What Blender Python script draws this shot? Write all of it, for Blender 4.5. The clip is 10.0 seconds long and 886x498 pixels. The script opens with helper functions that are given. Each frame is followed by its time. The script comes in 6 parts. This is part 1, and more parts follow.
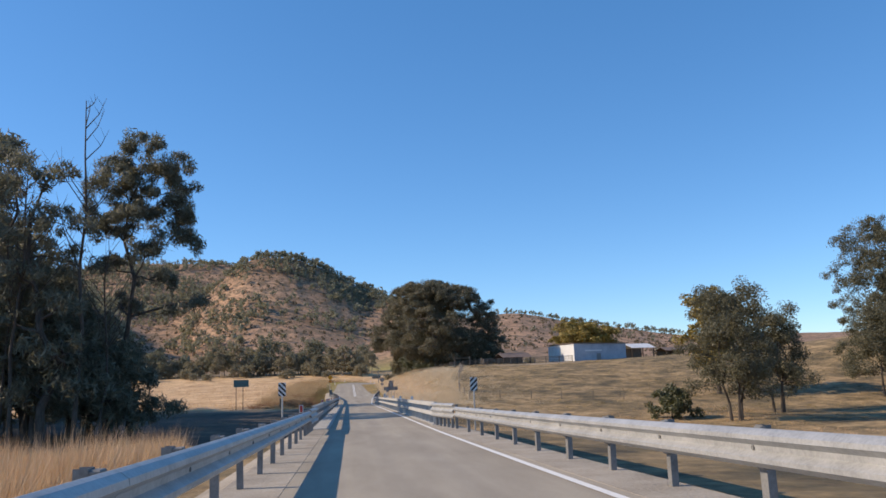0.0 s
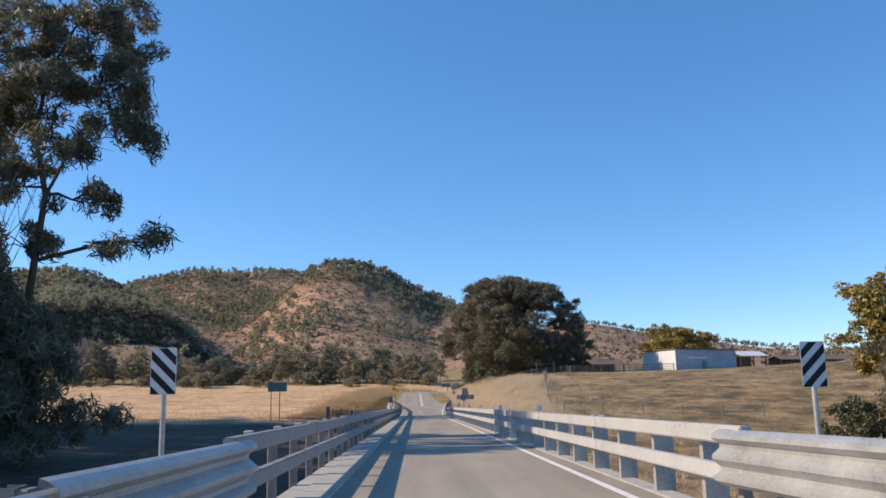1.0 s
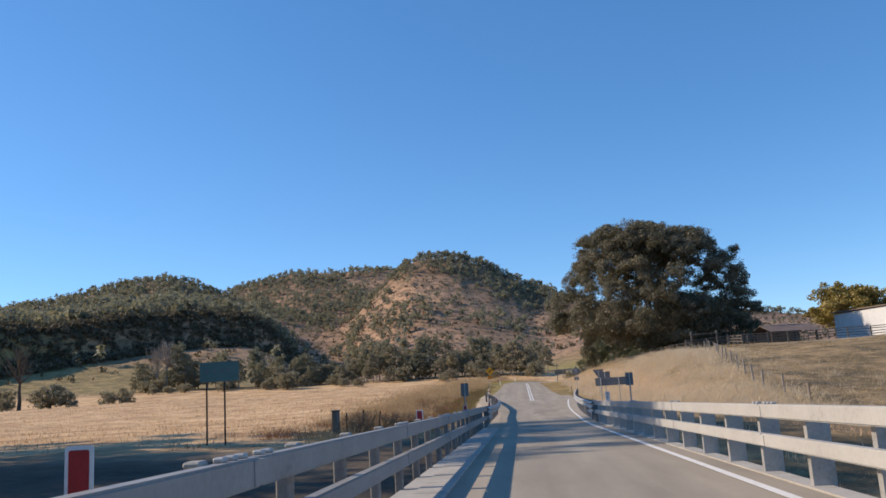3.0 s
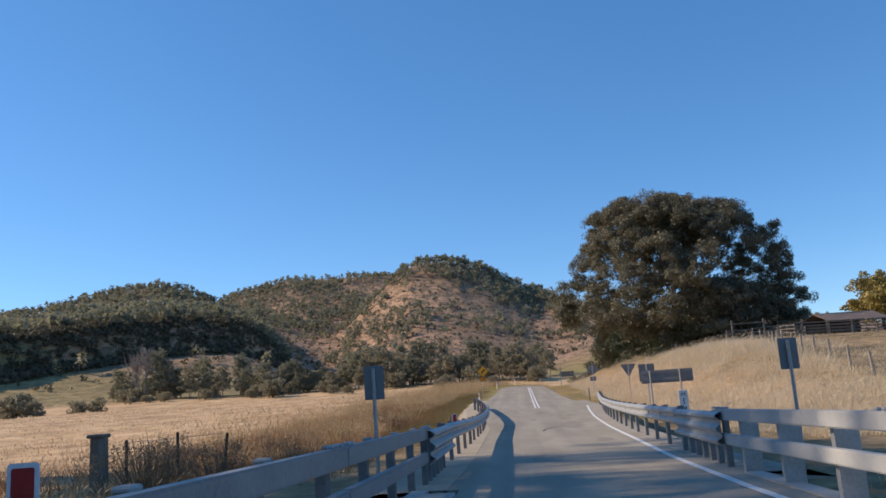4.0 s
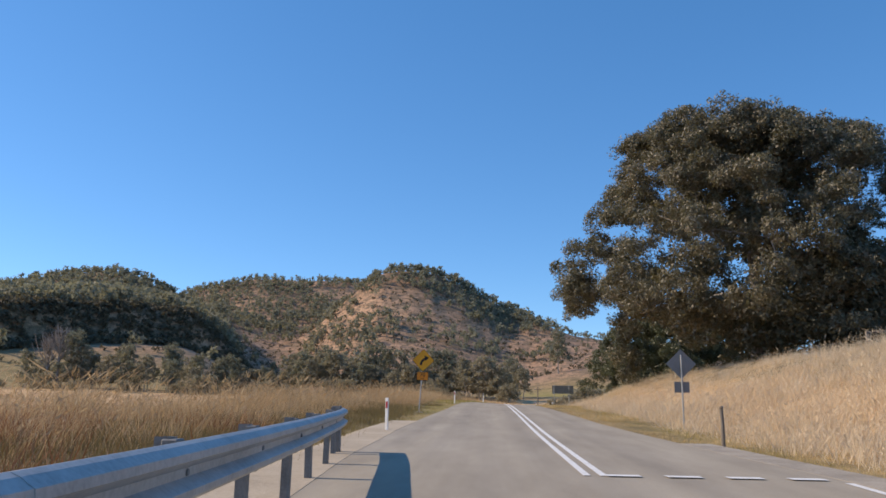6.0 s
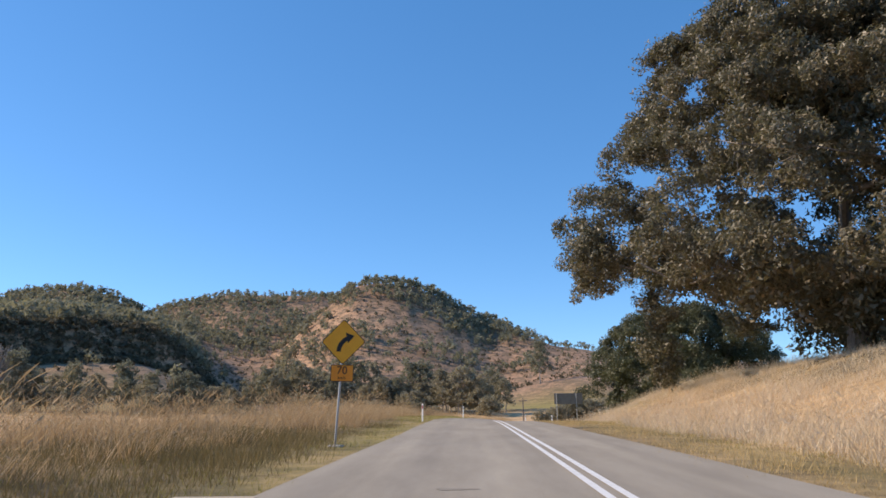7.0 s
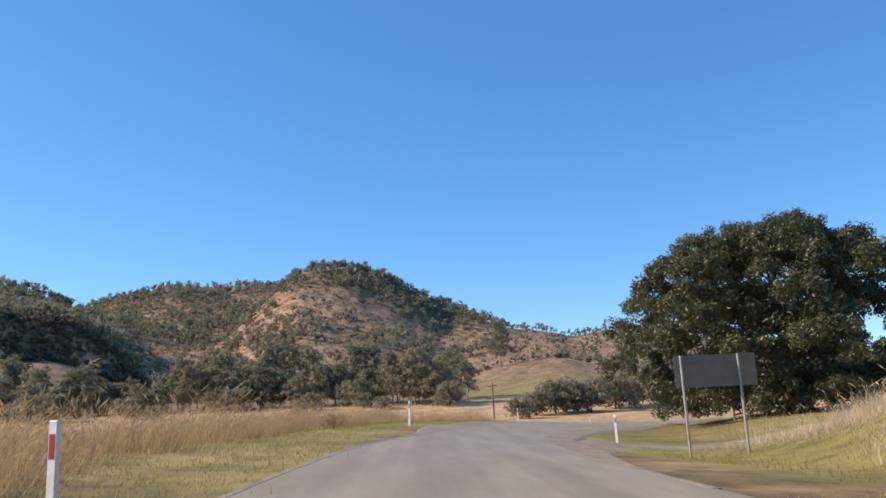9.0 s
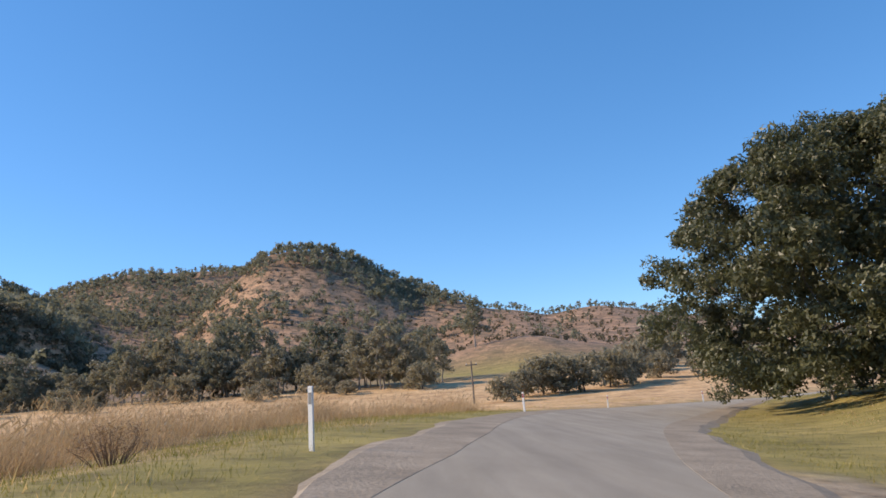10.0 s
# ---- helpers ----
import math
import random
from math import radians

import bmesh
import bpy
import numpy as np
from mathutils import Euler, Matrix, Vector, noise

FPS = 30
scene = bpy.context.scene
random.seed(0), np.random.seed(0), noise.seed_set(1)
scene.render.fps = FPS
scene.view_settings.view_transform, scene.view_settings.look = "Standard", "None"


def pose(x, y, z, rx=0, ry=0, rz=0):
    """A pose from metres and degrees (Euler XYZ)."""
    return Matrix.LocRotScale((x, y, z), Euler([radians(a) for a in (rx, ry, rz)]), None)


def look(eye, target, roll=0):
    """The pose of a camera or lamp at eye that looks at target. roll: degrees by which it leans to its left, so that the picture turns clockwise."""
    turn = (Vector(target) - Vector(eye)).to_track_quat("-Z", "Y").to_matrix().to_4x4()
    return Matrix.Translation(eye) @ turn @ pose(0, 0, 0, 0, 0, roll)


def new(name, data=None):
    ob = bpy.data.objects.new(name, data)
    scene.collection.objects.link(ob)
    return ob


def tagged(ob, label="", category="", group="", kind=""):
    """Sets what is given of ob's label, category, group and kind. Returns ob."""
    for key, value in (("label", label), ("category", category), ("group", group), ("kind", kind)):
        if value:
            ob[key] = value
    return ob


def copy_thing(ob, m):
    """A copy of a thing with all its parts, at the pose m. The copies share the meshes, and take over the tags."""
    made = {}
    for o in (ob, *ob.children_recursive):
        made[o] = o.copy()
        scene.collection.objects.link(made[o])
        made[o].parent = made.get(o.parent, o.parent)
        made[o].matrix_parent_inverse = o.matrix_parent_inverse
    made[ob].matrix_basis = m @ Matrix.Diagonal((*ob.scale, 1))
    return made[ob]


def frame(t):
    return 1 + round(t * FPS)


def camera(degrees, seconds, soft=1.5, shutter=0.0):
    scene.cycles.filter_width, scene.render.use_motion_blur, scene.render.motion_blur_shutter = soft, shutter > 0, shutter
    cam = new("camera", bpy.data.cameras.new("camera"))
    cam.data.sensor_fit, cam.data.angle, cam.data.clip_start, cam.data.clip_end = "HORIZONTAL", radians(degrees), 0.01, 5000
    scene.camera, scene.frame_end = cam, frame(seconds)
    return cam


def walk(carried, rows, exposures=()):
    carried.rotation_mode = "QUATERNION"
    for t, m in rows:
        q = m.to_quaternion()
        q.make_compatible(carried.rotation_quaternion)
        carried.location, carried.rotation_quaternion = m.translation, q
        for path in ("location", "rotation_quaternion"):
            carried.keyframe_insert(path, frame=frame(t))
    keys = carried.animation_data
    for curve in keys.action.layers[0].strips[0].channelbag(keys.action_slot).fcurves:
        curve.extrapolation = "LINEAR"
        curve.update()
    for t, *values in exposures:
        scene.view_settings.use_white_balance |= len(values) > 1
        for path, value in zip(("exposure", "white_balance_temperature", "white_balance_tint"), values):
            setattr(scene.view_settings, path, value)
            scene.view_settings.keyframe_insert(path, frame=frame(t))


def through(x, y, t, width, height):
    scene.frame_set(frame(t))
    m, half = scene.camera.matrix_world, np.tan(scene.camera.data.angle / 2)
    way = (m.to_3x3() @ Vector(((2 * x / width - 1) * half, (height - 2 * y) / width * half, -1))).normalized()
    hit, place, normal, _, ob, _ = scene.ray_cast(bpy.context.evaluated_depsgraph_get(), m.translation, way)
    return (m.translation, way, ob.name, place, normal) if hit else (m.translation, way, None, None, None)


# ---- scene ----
# ---------------------------------------------------------------- camera
cam = camera(57.82, 10.0, soft=1.6)
ROWS = [
    (0.0, -0.308, -0.000, 0.999, 99.14, 2.05, -6.67),
    (0.5, -0.055, 11.076, 0.722, 99.65, 1.13, -3.89),
    (1.0, 0.001, 21.048, 0.532, 100.06, 1.15, -1.89),
    (1.5, 0.075, 31.494, 0.363, 99.67, 1.59, 0.91),
    (2.0, 0.143, 41.551, 0.204, 99.74, 2.18, 3.68),
    (2.5, -0.057, 51.591, 0.049, 99.86, 3.16, 5.18),
    (4.0, -0.064, 80.801, -0.412, 100.52, 3.85, 5.56),
    (4.3, -0.287, 86.895, -0.510, 100.66, 4.14, 5.60),
    (4.5, -0.290, 90.607, -0.567, 100.61, 3.30, 5.71),
    (4.6, -0.268, 92.517, -0.595, 100.78, 3.73, 5.69),
    (4.9, -0.235, 98.662, -0.675, 100.63, -0.39, 4.94),
    (5.0, -0.243, 100.751, -0.696, 100.62, -0.24, 4.59),
    (5.5, -0.423, 111.381, -0.742, 101.03, -0.75, 3.79),
    (7.0, -0.750, 140.983, -0.211, 102.63, 0.65, 1.71),
    (7.3, -0.705, 147.223, -0.009, 102.76, 1.23, 1.36),
    (7.5, -0.700, 151.214, 0.129, 102.77, 1.37, 1.09),
    (8.0, -0.691, 160.976, 0.482, 102.68, 1.29, -0.15),
    (8.5, -0.691, 171.204, 0.823, 102.31, 2.01, -0.77),
    (9.0, -0.544, 181.132, 1.084, 101.71, 2.86, -1.35),
    (9.5, -0.347, 191.738, 1.287, 100.79, 3.76, -2.01),
    (10.0, 0.252, 201.522, 1.415, 100.37, 4.37, -3.21),
]
walk(cam, [(t, pose(x, y, z, rx, ry, rz)) for t, x, y, z, rx, ry, rz in ROWS],
     exposures=[(0.0, 0.42), (1.0, 0.50), (1.5, 0.56), (2.5, 0.44), (4.0, 0.34), (5.0, 0.38), (5.5, 0.40), (7.0, 0.55), (8.0, 0.72), (8.5, 0.70), (9.0, 0.58), (9.5, 0.56), (10.0, 0.56)])

# ---------------------------------------------------------------- sky, sun, exposure
SUN_FROM = Vector((-0.993, 0.12, 0.0)).normalized()
SUN_ELEV = radians(34.0)
world = bpy.data.worlds.new("sky")
scene.world = world
world.use_nodes = True
wn, wl = world.node_tree.nodes, world.node_tree.links
sky = wn.new("ShaderNodeTexSky")
sky.sky_type = "NISHITA"
sky.sun_disc = False
sky.sun_elevation = SUN_ELEV
sky.sun_rotation = math.atan2(SUN_FROM.x, SUN_FROM.y)
sky.altitude = 1200
sky.air_density, sky.dust_density, sky.ozone_density = 0.95, 0.04, 4.5
deep = wn.new("ShaderNodeHueSaturation")
deep.inputs["Hue"].default_value, deep.inputs["Saturation"].default_value = 0.499, 1.08
clear = wn.new("ShaderNodeMix")
clear.data_type = "RGBA"
clear.inputs["Factor"].default_value = 0.33
wl.new(sky.outputs["Color"], clear.inputs["A"])
clear.inputs["B"].default_value = (0.24, 1.08, 2.62, 1.0)
wl.new(clear.outputs["Result"], deep.inputs["Color"])
wl.new(deep.outputs["Color"], wn["Background"].inputs["Color"])
wn["Background"].inputs["Strength"].default_value = 0.155
sun_data = bpy.data.lights.new("sun", "SUN")
sun_data.energy, sun_data.angle, sun_data.color = 3.85, radians(0.53), (1.0, 0.815, 0.625)
sun = new("sun", sun_data)
sun_dir = Vector((SUN_FROM.x * math.cos(SUN_ELEV), SUN_FROM.y * math.cos(SUN_ELEV), math.sin(SUN_ELEV)))
sun.matrix_world = look(sun_dir * 100, (0, 0, 0))


# ---------------------------------------------------------------- helpers
def smooth(a, b, v):
    u = np.clip((np.asarray(v, float) - a) / (b - a), 0, 1)
    return u * u * (3 - 2 * u)


def curve_through(xs, ys, v):
    """Smooth curve through even-handed control values (cubic Hermite)."""
    xs, ys, v = np.asarray(xs, float), np.asarray(ys, float), np.asarray(v, float)
    m = np.gradient(ys, xs)
    i = np.clip(np.searchsorted(xs, v) - 1, 0, len(xs) - 2)
    h = xs[i + 1] - xs[i]
    t = np.clip((v - xs[i]) / h, 0, 1)
    return ((2 * t**3 - 3 * t**2 + 1) * ys[i] + (t**3 - 2 * t**2 + t) * h * m[i]
            + (-2 * t**3 + 3 * t**2) * ys[i + 1] + (t**3 - t**2) * h * m[i + 1])


def value_noise(x, y, seed=0):
    """Smooth noise in -1..1 on arrays."""
    x, y = np.asarray(x, float), np.asarray(y, float)
    xi, yi = np.floor(x), np.floor(y)
    fx, fy = x - xi, y - yi
    fx, fy = fx * fx * (3 - 2 * fx), fy * fy * (3 - 2 * fy)

    def h(a, b):
        s = np.sin(a * 127.1 + b * 311.7 + seed * 74.7) * 43758.5453
        return (s - np.floor(s)) * 2 - 1
    return ((h(xi, yi) * (1 - fx) + h(xi + 1, yi) * fx) * (1 - fy)
            + (h(xi, yi + 1) * (1 - fx) + h(xi + 1, yi + 1) * fx) * fy)


def fbm(x, y, octaves=4, seed=0):
    s, a = 0, 1.0
    for k in range(octaves):
        s = s + a * value_noise(np.asarray(x) * 2**k, np.asarray(y) * 2**k, seed + k)
        a *= 0.5
    return s / 1.9


PROFILE_Y = [-60, -40, -20, 0, 20, 40, 60, 80, 100, 120, 140, 160, 180, 200, 220, 240, 300]
PROFILE_Z = [1.9, 1.33, 0.64, 0.0, -0.45, -0.77, -1.08, -1.40, -1.69, -1.68, -1.24, -0.55, 0.06, 0.40, 0.50, 0.12, -1.5]


def road_z(y):
    return curve_through(PROFILE_Y, PROFILE_Z, np.clip(y, -60, 300))


CX, BEND_Y, BEND_R = 0.81, 192.0, 126.0


def road_point(s, off):
    """Plan place at s metres along the road and off metres to the right of its centre line."""
    if s <= BEND_Y:
        return CX + off, s
    a = min((s - BEND_Y) / BEND_R, 1.9)
    rest = (s - BEND_Y) - a * BEND_R
    r = BEND_R - off
    return (CX + BEND_R - r * math.cos(a) + rest * math.sin(a), BEND_Y + r * math.sin(a) + rest * math.cos(a))


def road_coords(x, y):
    """(s, off) of plan places, on arrays."""
    x, y = np.asarray(x, float), np.asarray(y, float)
    dx, dy = x - (CX + BEND_R), y - BEND_Y
    a = np.arctan2(dy, -dx)
    bent = (y > BEND_Y) & (a < 1.9)
    return np.where(bent, BEND_Y + a * BEND_R, y), np.where(bent, BEND_R - np.hypot(dx, dy), x - CX)


def camber(s, off):
    """The bend is banked: its outside lies higher than its inside."""
    return -0.114 * (np.clip(off, -5.5, 8.5) + 1.55) * smooth(180, 211, s) * (1 - smooth(236, 268, s))


# hills as ridges seen from the bridge: bearing in degrees, height angle in degrees
CONE_B = [-60, -20, -15, -12, -10, -8.5, -7.3, -6, -4.8, -3.6, -1.6, 0, 1.9, 3.3, 5, 8.3, 9.2, 10.7, 12.3, 14.3, 17, 20, 24, 31, 60]
CONE_E = [1.0, 2.0, 3.0, 4.5, 6.3, 7.7, 8.6, 8.9, 8.9, 8.7, 8.0, 7.1, 6.2, 5.6, 4.9, 4.3, 4.05, 4.2, 4.3, 4.0, 3.4, 2.9, 2.2, 1.9, 2.0]
SADDLE_B = [-60, -24, -21, -19, -17.3, -16, -13.8, -11.4, -8.5, -6, -2, 3, 60]
SADDLE_E = [2.0, 5.0, 6.8, 7.5, 7.9, 8.25, 8.4, 8.35, 8.3, 8.0, 6.5, 3.0, 1.5]
SHOULDER_B = [-60, -45, -34, -31, -29, -27.3, -24.3, -22, -20.4, -19, -17, -15, -13, -11, -8, 0, 60]
SHOULDER_E = [6.0, 6.0, 6.0, 6.5, 7.0, 7.5, 8.0, 7.5, 6.8, 6.2, 5.5, 4.9, 4.2, 3.3, 2.0, 1.0, 0.5]


def cone_r(b):
    return np.interp(b, [-60, -12, -4.9, 1.4, 5, 10, 20, 60], [930, 935, 965, 1000, 930, 960, 1000, 1000])


def ridge(b, r, far, foot, power, bs, es):
    """The height of one ridge whose crest lies far metres off."""
    top = np.tan(np.radians(curve_through(bs, es, np.clip(b, -60, 60)))) * far
    u = np.clip((r - foot) / (far - foot), 0, 1)
    return np.maximum(top, 0) * u**power * (1 - 0.55 * smooth(far, far + 600, r))


def ground_z(x, y):
    x, y = np.asarray(x, float), np.asarray(y, float)
    s, off = road_coords(x, y)
    zr = road_z(s) + camber(s, off)
    # creek flat and field to one side, paddock hill to the other
    creek = smooth(24, 40, y) * (1 - smooth(74, 93, y))
    left = -0.9 - 0.7 * smooth(60, 95, y) + 0.028 * np.clip(y - 130, 0, 95) - 0.7 * creek
    right = -4.3 + 8.0 * smooth(72, 178, y) + 6.5 * np.exp(-(((x - 108) / 34)**2 + ((y - 128) / 34)**2)) - 4.1 * smooth(193, 219, y) * (1 - smooth(40, 75, x))
    right = right + 0.02 * np.clip(y - 215, 0, 215) + 3.3 * (1 - smooth(0, 30, y)) 
    side = smooth(-20, 30, off)
    wild = left * (1 - side) + right * side
    wild = np.where(y > 225, wild * (1 - smooth(225, 300, y)) + (-0.7 + 7.0 * smooth(300, 430, y) + 1.2 * smooth(-60, -160, x)) * smooth(225, 290, y), wild)
    wild = wild + 0.18 * fbm(x / 7, y / 7, 3, 3) + 0.6 * fbm(x / 40, y / 40, 2, 9) * smooth(8, 40, np.abs(off))
    wild = wild + 0.95 * np.exp(-(((x - 14.5) / 5.5)**2 + ((y - 138) / 18)**2)) + 0.15 * np.exp(-(((x - 13) / 4.5)**2 + ((y - 189) / 9)**2))
    # verge: level with the road, then falling away or climbing
    near_l, far_l = 4.2, 11.0
    near_r, far_r = 4.6, 17.0
    w = np.where(off < 0, smooth(near_l, far_l, -off), smooth(near_r, far_r, off))
    w = np.maximum(w, creek)
    z = (zr - 0.10 + 0.065 * smooth(140, 160, s) - 0.05 * smooth(3, 5, np.abs(off))) * (1 - w) + wild * w
    z = z + 0.7 * np.exp(-(((x - 10.8) / 3.6)**2 + ((y - 195) / 8)**2)) * smooth(4.6, 7.5, off)
    # hills all round
    bx, by = x, y - 51
    r = np.hypot(bx, by)
    b = np.degrees(np.arctan2(bx, by))
    power = 2.1 - 0.75 * smooth(2, 8, b)
    tall = np.stack([ridge(b, r, cone_r(b), 400, power, CONE_B, CONE_E), ridge(b, r, 1350.0, 520, 1.8, SADDLE_B, SADDLE_E), ridge(b, r, 1030.0, 410, 1.7, SHOULDER_B, SHOULDER_E)])
    hills = (np.sum(tall**9, axis=0) + 1e-9)**(1 / 9)
    back = smooth(62, 100, np.abs(b))
    hills = hills * (1 - back) + 40 * smooth(420, 900, r) * back
    near_crest = smooth(900, 960, r)
    gullies = -np.abs(fbm(b / 2.6 + 0.6 * fbm(b / 7, r / 300, 2, 22), r / 620, 3, 21)) + 0.35 * fbm(b / 1.1, r / 150, 2, 23)
    gullies = gullies * (0.16 - 0.09 * smooth(-12, -10, b)) * np.clip(hills, 0, 90) * (1 - 0.75 * near_crest)
    lip = 562 + 6.0 * np.clip(b + 20, -18, 4) + 10 * fbm(b / 4, r / 90, 2, 31) + 9 * fbm(b / 1.3, r / 60, 2, 34)
    scarp = ((19 + 7 * fbm(b / 3, r / 200, 2, 33)) * smooth(0, 22, r - lip) + 19 * smooth(385, 560, r)) * smooth(-13.5, -19, b) * (1 - smooth(-48, -60, b)) * (1 - smooth(640, 1000, r))
    knoll = 10 * np.exp(-(((x - 46) / 50)**2 + ((y - 600) / 75)**2))
    hill = hills + gullies + knoll + scarp
    return z + np.where(r > 400, hill, 0)


def on_path(x, y, pts, w):
    """1 within w metres of a plan path, fading out past it, on arrays."""
    best = np.full(np.shape(x), 1e9)
    for (x0, y0), (x1, y1) in zip(pts, pts[1:]):
        f = np.clip(((x - x0) * (x1 - x0) + (y - y0) * (y1 - y0)) / ((x1 - x0)**2 + (y1 - y0)**2), 0, 1)
        best = np.minimum(best, np.hypot(x - x0 - f * (x1 - x0), y - y0 - f * (y1 - y0)))
    return 1 - smooth(w, w + 1.2, best + 0.6 * fbm(np.asarray(x) / 2, np.asarray(y) / 2, 2, 61))


def bare_earth(x, y):
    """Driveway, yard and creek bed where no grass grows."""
    x, y = np.asarray(x, float), np.asarray(y, float)
    drive = on_path(x, y, [(3.8, 207.6), (6.4, 209.8), (9.6, 208.8), (15, 211), (24, 215), (42, 224), (60, 236)], 1.3)
    drive = np.maximum(drive, on_path(x, y, [(4.2, 205.5), (5.2, 211.8)], 1.1))
    yard = 0.9 * on_path(x, y, [(30, 163), (46, 165)], 2.0)
    bed = smooth(33, 38, y) * (1 - smooth(48, 54, y)) * smooth(0.0, 0.3, fbm(x / 5, y / 4, 3, 62) + 0.15)
    flat = smooth(27, 33, y) * (1 - smooth(86, 92, y)) * (1 - smooth(-3, 3, x)) * smooth(-58, -38, x + 8 * fbm(x / 20, y / 20, 2, 64)) * smooth(-0.35, 0.0, fbm(x / 4, y / 3, 3, 63))
    return np.clip(np.maximum(np.maximum(drive, yard), np.maximum(bed, 0.85 * flat)), 0, 1)


def mesh_from(name, verts, faces, smooth_shade=False):
    me = bpy.data.meshes.new(name)
    me.from_pydata([tuple(v) for v in verts], [], [tuple(f) for f in faces])
    me.update()
    if smooth_shade:
        me.polygons.foreach_set("use_smooth", [True] * len(me.polygons))
    return me


def quads_mesh(name, verts, n_side=4):
    """A mesh of loose polygons from an array (count, n_side, 3)."""
    n = len(verts)
    me = bpy.data.meshes.new(name)
    me.vertices.add(n * n_side)
    me.vertices.foreach_set("co", np.ascontiguousarray(verts, dtype=np.float32).ravel())
    me.loops.add(n * n_side)
    me.loops.foreach_set("vertex_index", np.arange(n * n_side, dtype=np.int32))
    me.polygons.add(n)
    me.polygons.foreach_set("loop_start", np.arange(0, n * n_side, n_side, dtype=np.int32))
    me.update(calc_edges=True)
    return me


def mesh_part(name, me, material, parent=None, label=""):
    ob = new(name, me)
    if material and not me.materials:
        me.materials.append(material)
    if parent:
        ob.parent = parent
    if label:
        ob["label"] = label
    return ob


def part(name, bm, material, parent=None, label=""):
    me = bpy.data.meshes.new(name)
    bm.to_mesh(me)
    bm.free()
    return mesh_part(name, me, material, parent, label)


def add_box(bm, lo, hi, bevel=0.0, m=None):
    lo, hi = Vector(lo), Vector(hi)
    c = (lo + hi) / 2
    r = bmesh.ops.create_cube(bm, size=1.0)
    vs = r["verts"]
    bmesh.ops.scale(bm, vec=hi - lo, verts=vs)
    bmesh.ops.translate(bm, vec=c, verts=vs)
    if bevel:
        es = list({e for v in vs for e in v.link_edges})
        out = bmesh.ops.bevel(bm, geom=es, offset=bevel, segments=1, affect="EDGES")
        vs = [v for v in out["verts"]] + [v for v in vs if v.is_valid]
    if m is not None:
        bmesh.ops.transform(bm, matrix=m, verts=list({v for v in vs if v.is_valid}))
    return vs


def box_bm(lo, hi, bevel=0.0):
    bm = bmesh.new()
    add_box(bm, lo, hi, bevel)
    return bm


def add_tube(bm, pts, radii, sides=7):
    pts = [Vector(p) for p in pts]
    rings = []
    for i, p in enumerate(pts):
        d = (pts[min(i + 1, len(pts) - 1)] - pts[max(i - 1, 0)]).normalized()
        a = d.orthogonal().normalized()
        b = d.cross(a)
        if rings:
            # keep the ring from twisting
            ref = last_a - d * last_a.dot(d)
            if ref.length > 1e-4:
                a = ref.normalized()
                b = d.cross(a)
        last_a = a
        rings.append([bm.verts.new(p + (a * math.cos(k * math.tau / sides) + b * math.sin(k * math.tau / sides)) * radii[i]) for k in range(sides)])
    for r0, r1 in zip(rings, rings[1:]):
        for k in range(sides):
            bm.faces.new((r0[k], r0[(k + 1) % sides], r1[(k + 1) % sides], r1[k]))
    bm.faces.new(rings[0][::-1])
    bm.faces.new(rings[-1])


def thing(name, label, category, group="", loc=(0, 0, 0), kind=""):
    ob = new(name)
    ob.empty_display_size = 0.2
    ob.location = loc
    return tagged(ob, label, category, group, kind)


# ---------------------------------------------------------------- materials
def material(name, rough=0.8, metal=0.0):
    m = bpy.data.materials.new(name)
    m.use_nodes = True
    b = m.node_tree.nodes["Principled BSDF"]
    b.inputs["Roughness"].default_value = rough
    b.inputs["Metallic"].default_value = metal
    return m, m.node_tree.nodes, m.node_tree.links, b


def position(n, l, scale=1.0, stretch=None):
    g = n.new("ShaderNodeNewGeometry")
    if stretch is None:
        return g.outputs["Position"]
    mp = n.new("ShaderNodeMapping")
    mp.inputs["Scale"].default_value = stretch
    l.new(g.outputs["Position"], mp.inputs["Vector"])
    return mp.outputs["Vector"]


def noise_tex(n, l, vec, scale, detail=5.0, rough=0.6):
    t = n.new("ShaderNodeTexNoise")
    t.inputs["Scale"].default_value, t.inputs["Detail"].default_value, t.inputs["Roughness"].default_value = scale, detail, rough
    if vec is not None:
        l.new(vec, t.inputs["Vector"])
    return t.outputs["Fac"]


def ramp(n, l, fac, stops):
    r = n.new("ShaderNodeValToRGB")
    e = r.color_ramp.elements
    while len(e) < len(stops):
        e.new(0.5)
    for k, (p, c) in enumerate(stops):
        e[k].position, e[k].color = p, (*c, 1.0)
    l.new(fac, r.inputs["Fac"])
    return r.outputs["Color"]


def mix(n, l, fac, a, b, how="MIX"):
    m = n.new("ShaderNodeMix")
    m.data_type, m.blend_type = "RGBA", how
    for sock, v in ((m.inputs["Factor"], fac), (m.inputs["A"], a), (m.inputs["B"], b)):
        if isinstance(v, (int, float)):
            sock.default_value = v
        elif isinstance(v, tuple):
            sock.default_value = (*v, 1.0)
        else:
            l.new(v, sock)
    return m.outputs["Result"]


def bump(n, l, b, height, strength, distance):
    k = n.new("ShaderNodeBump")
    k.inputs["Strength"].default_value, k.inputs["Distance"].default_value = strength, distance
    l.new(height, k.inputs["Height"])
    l.new(k.outputs["Normal"], b.inputs["Normal"])


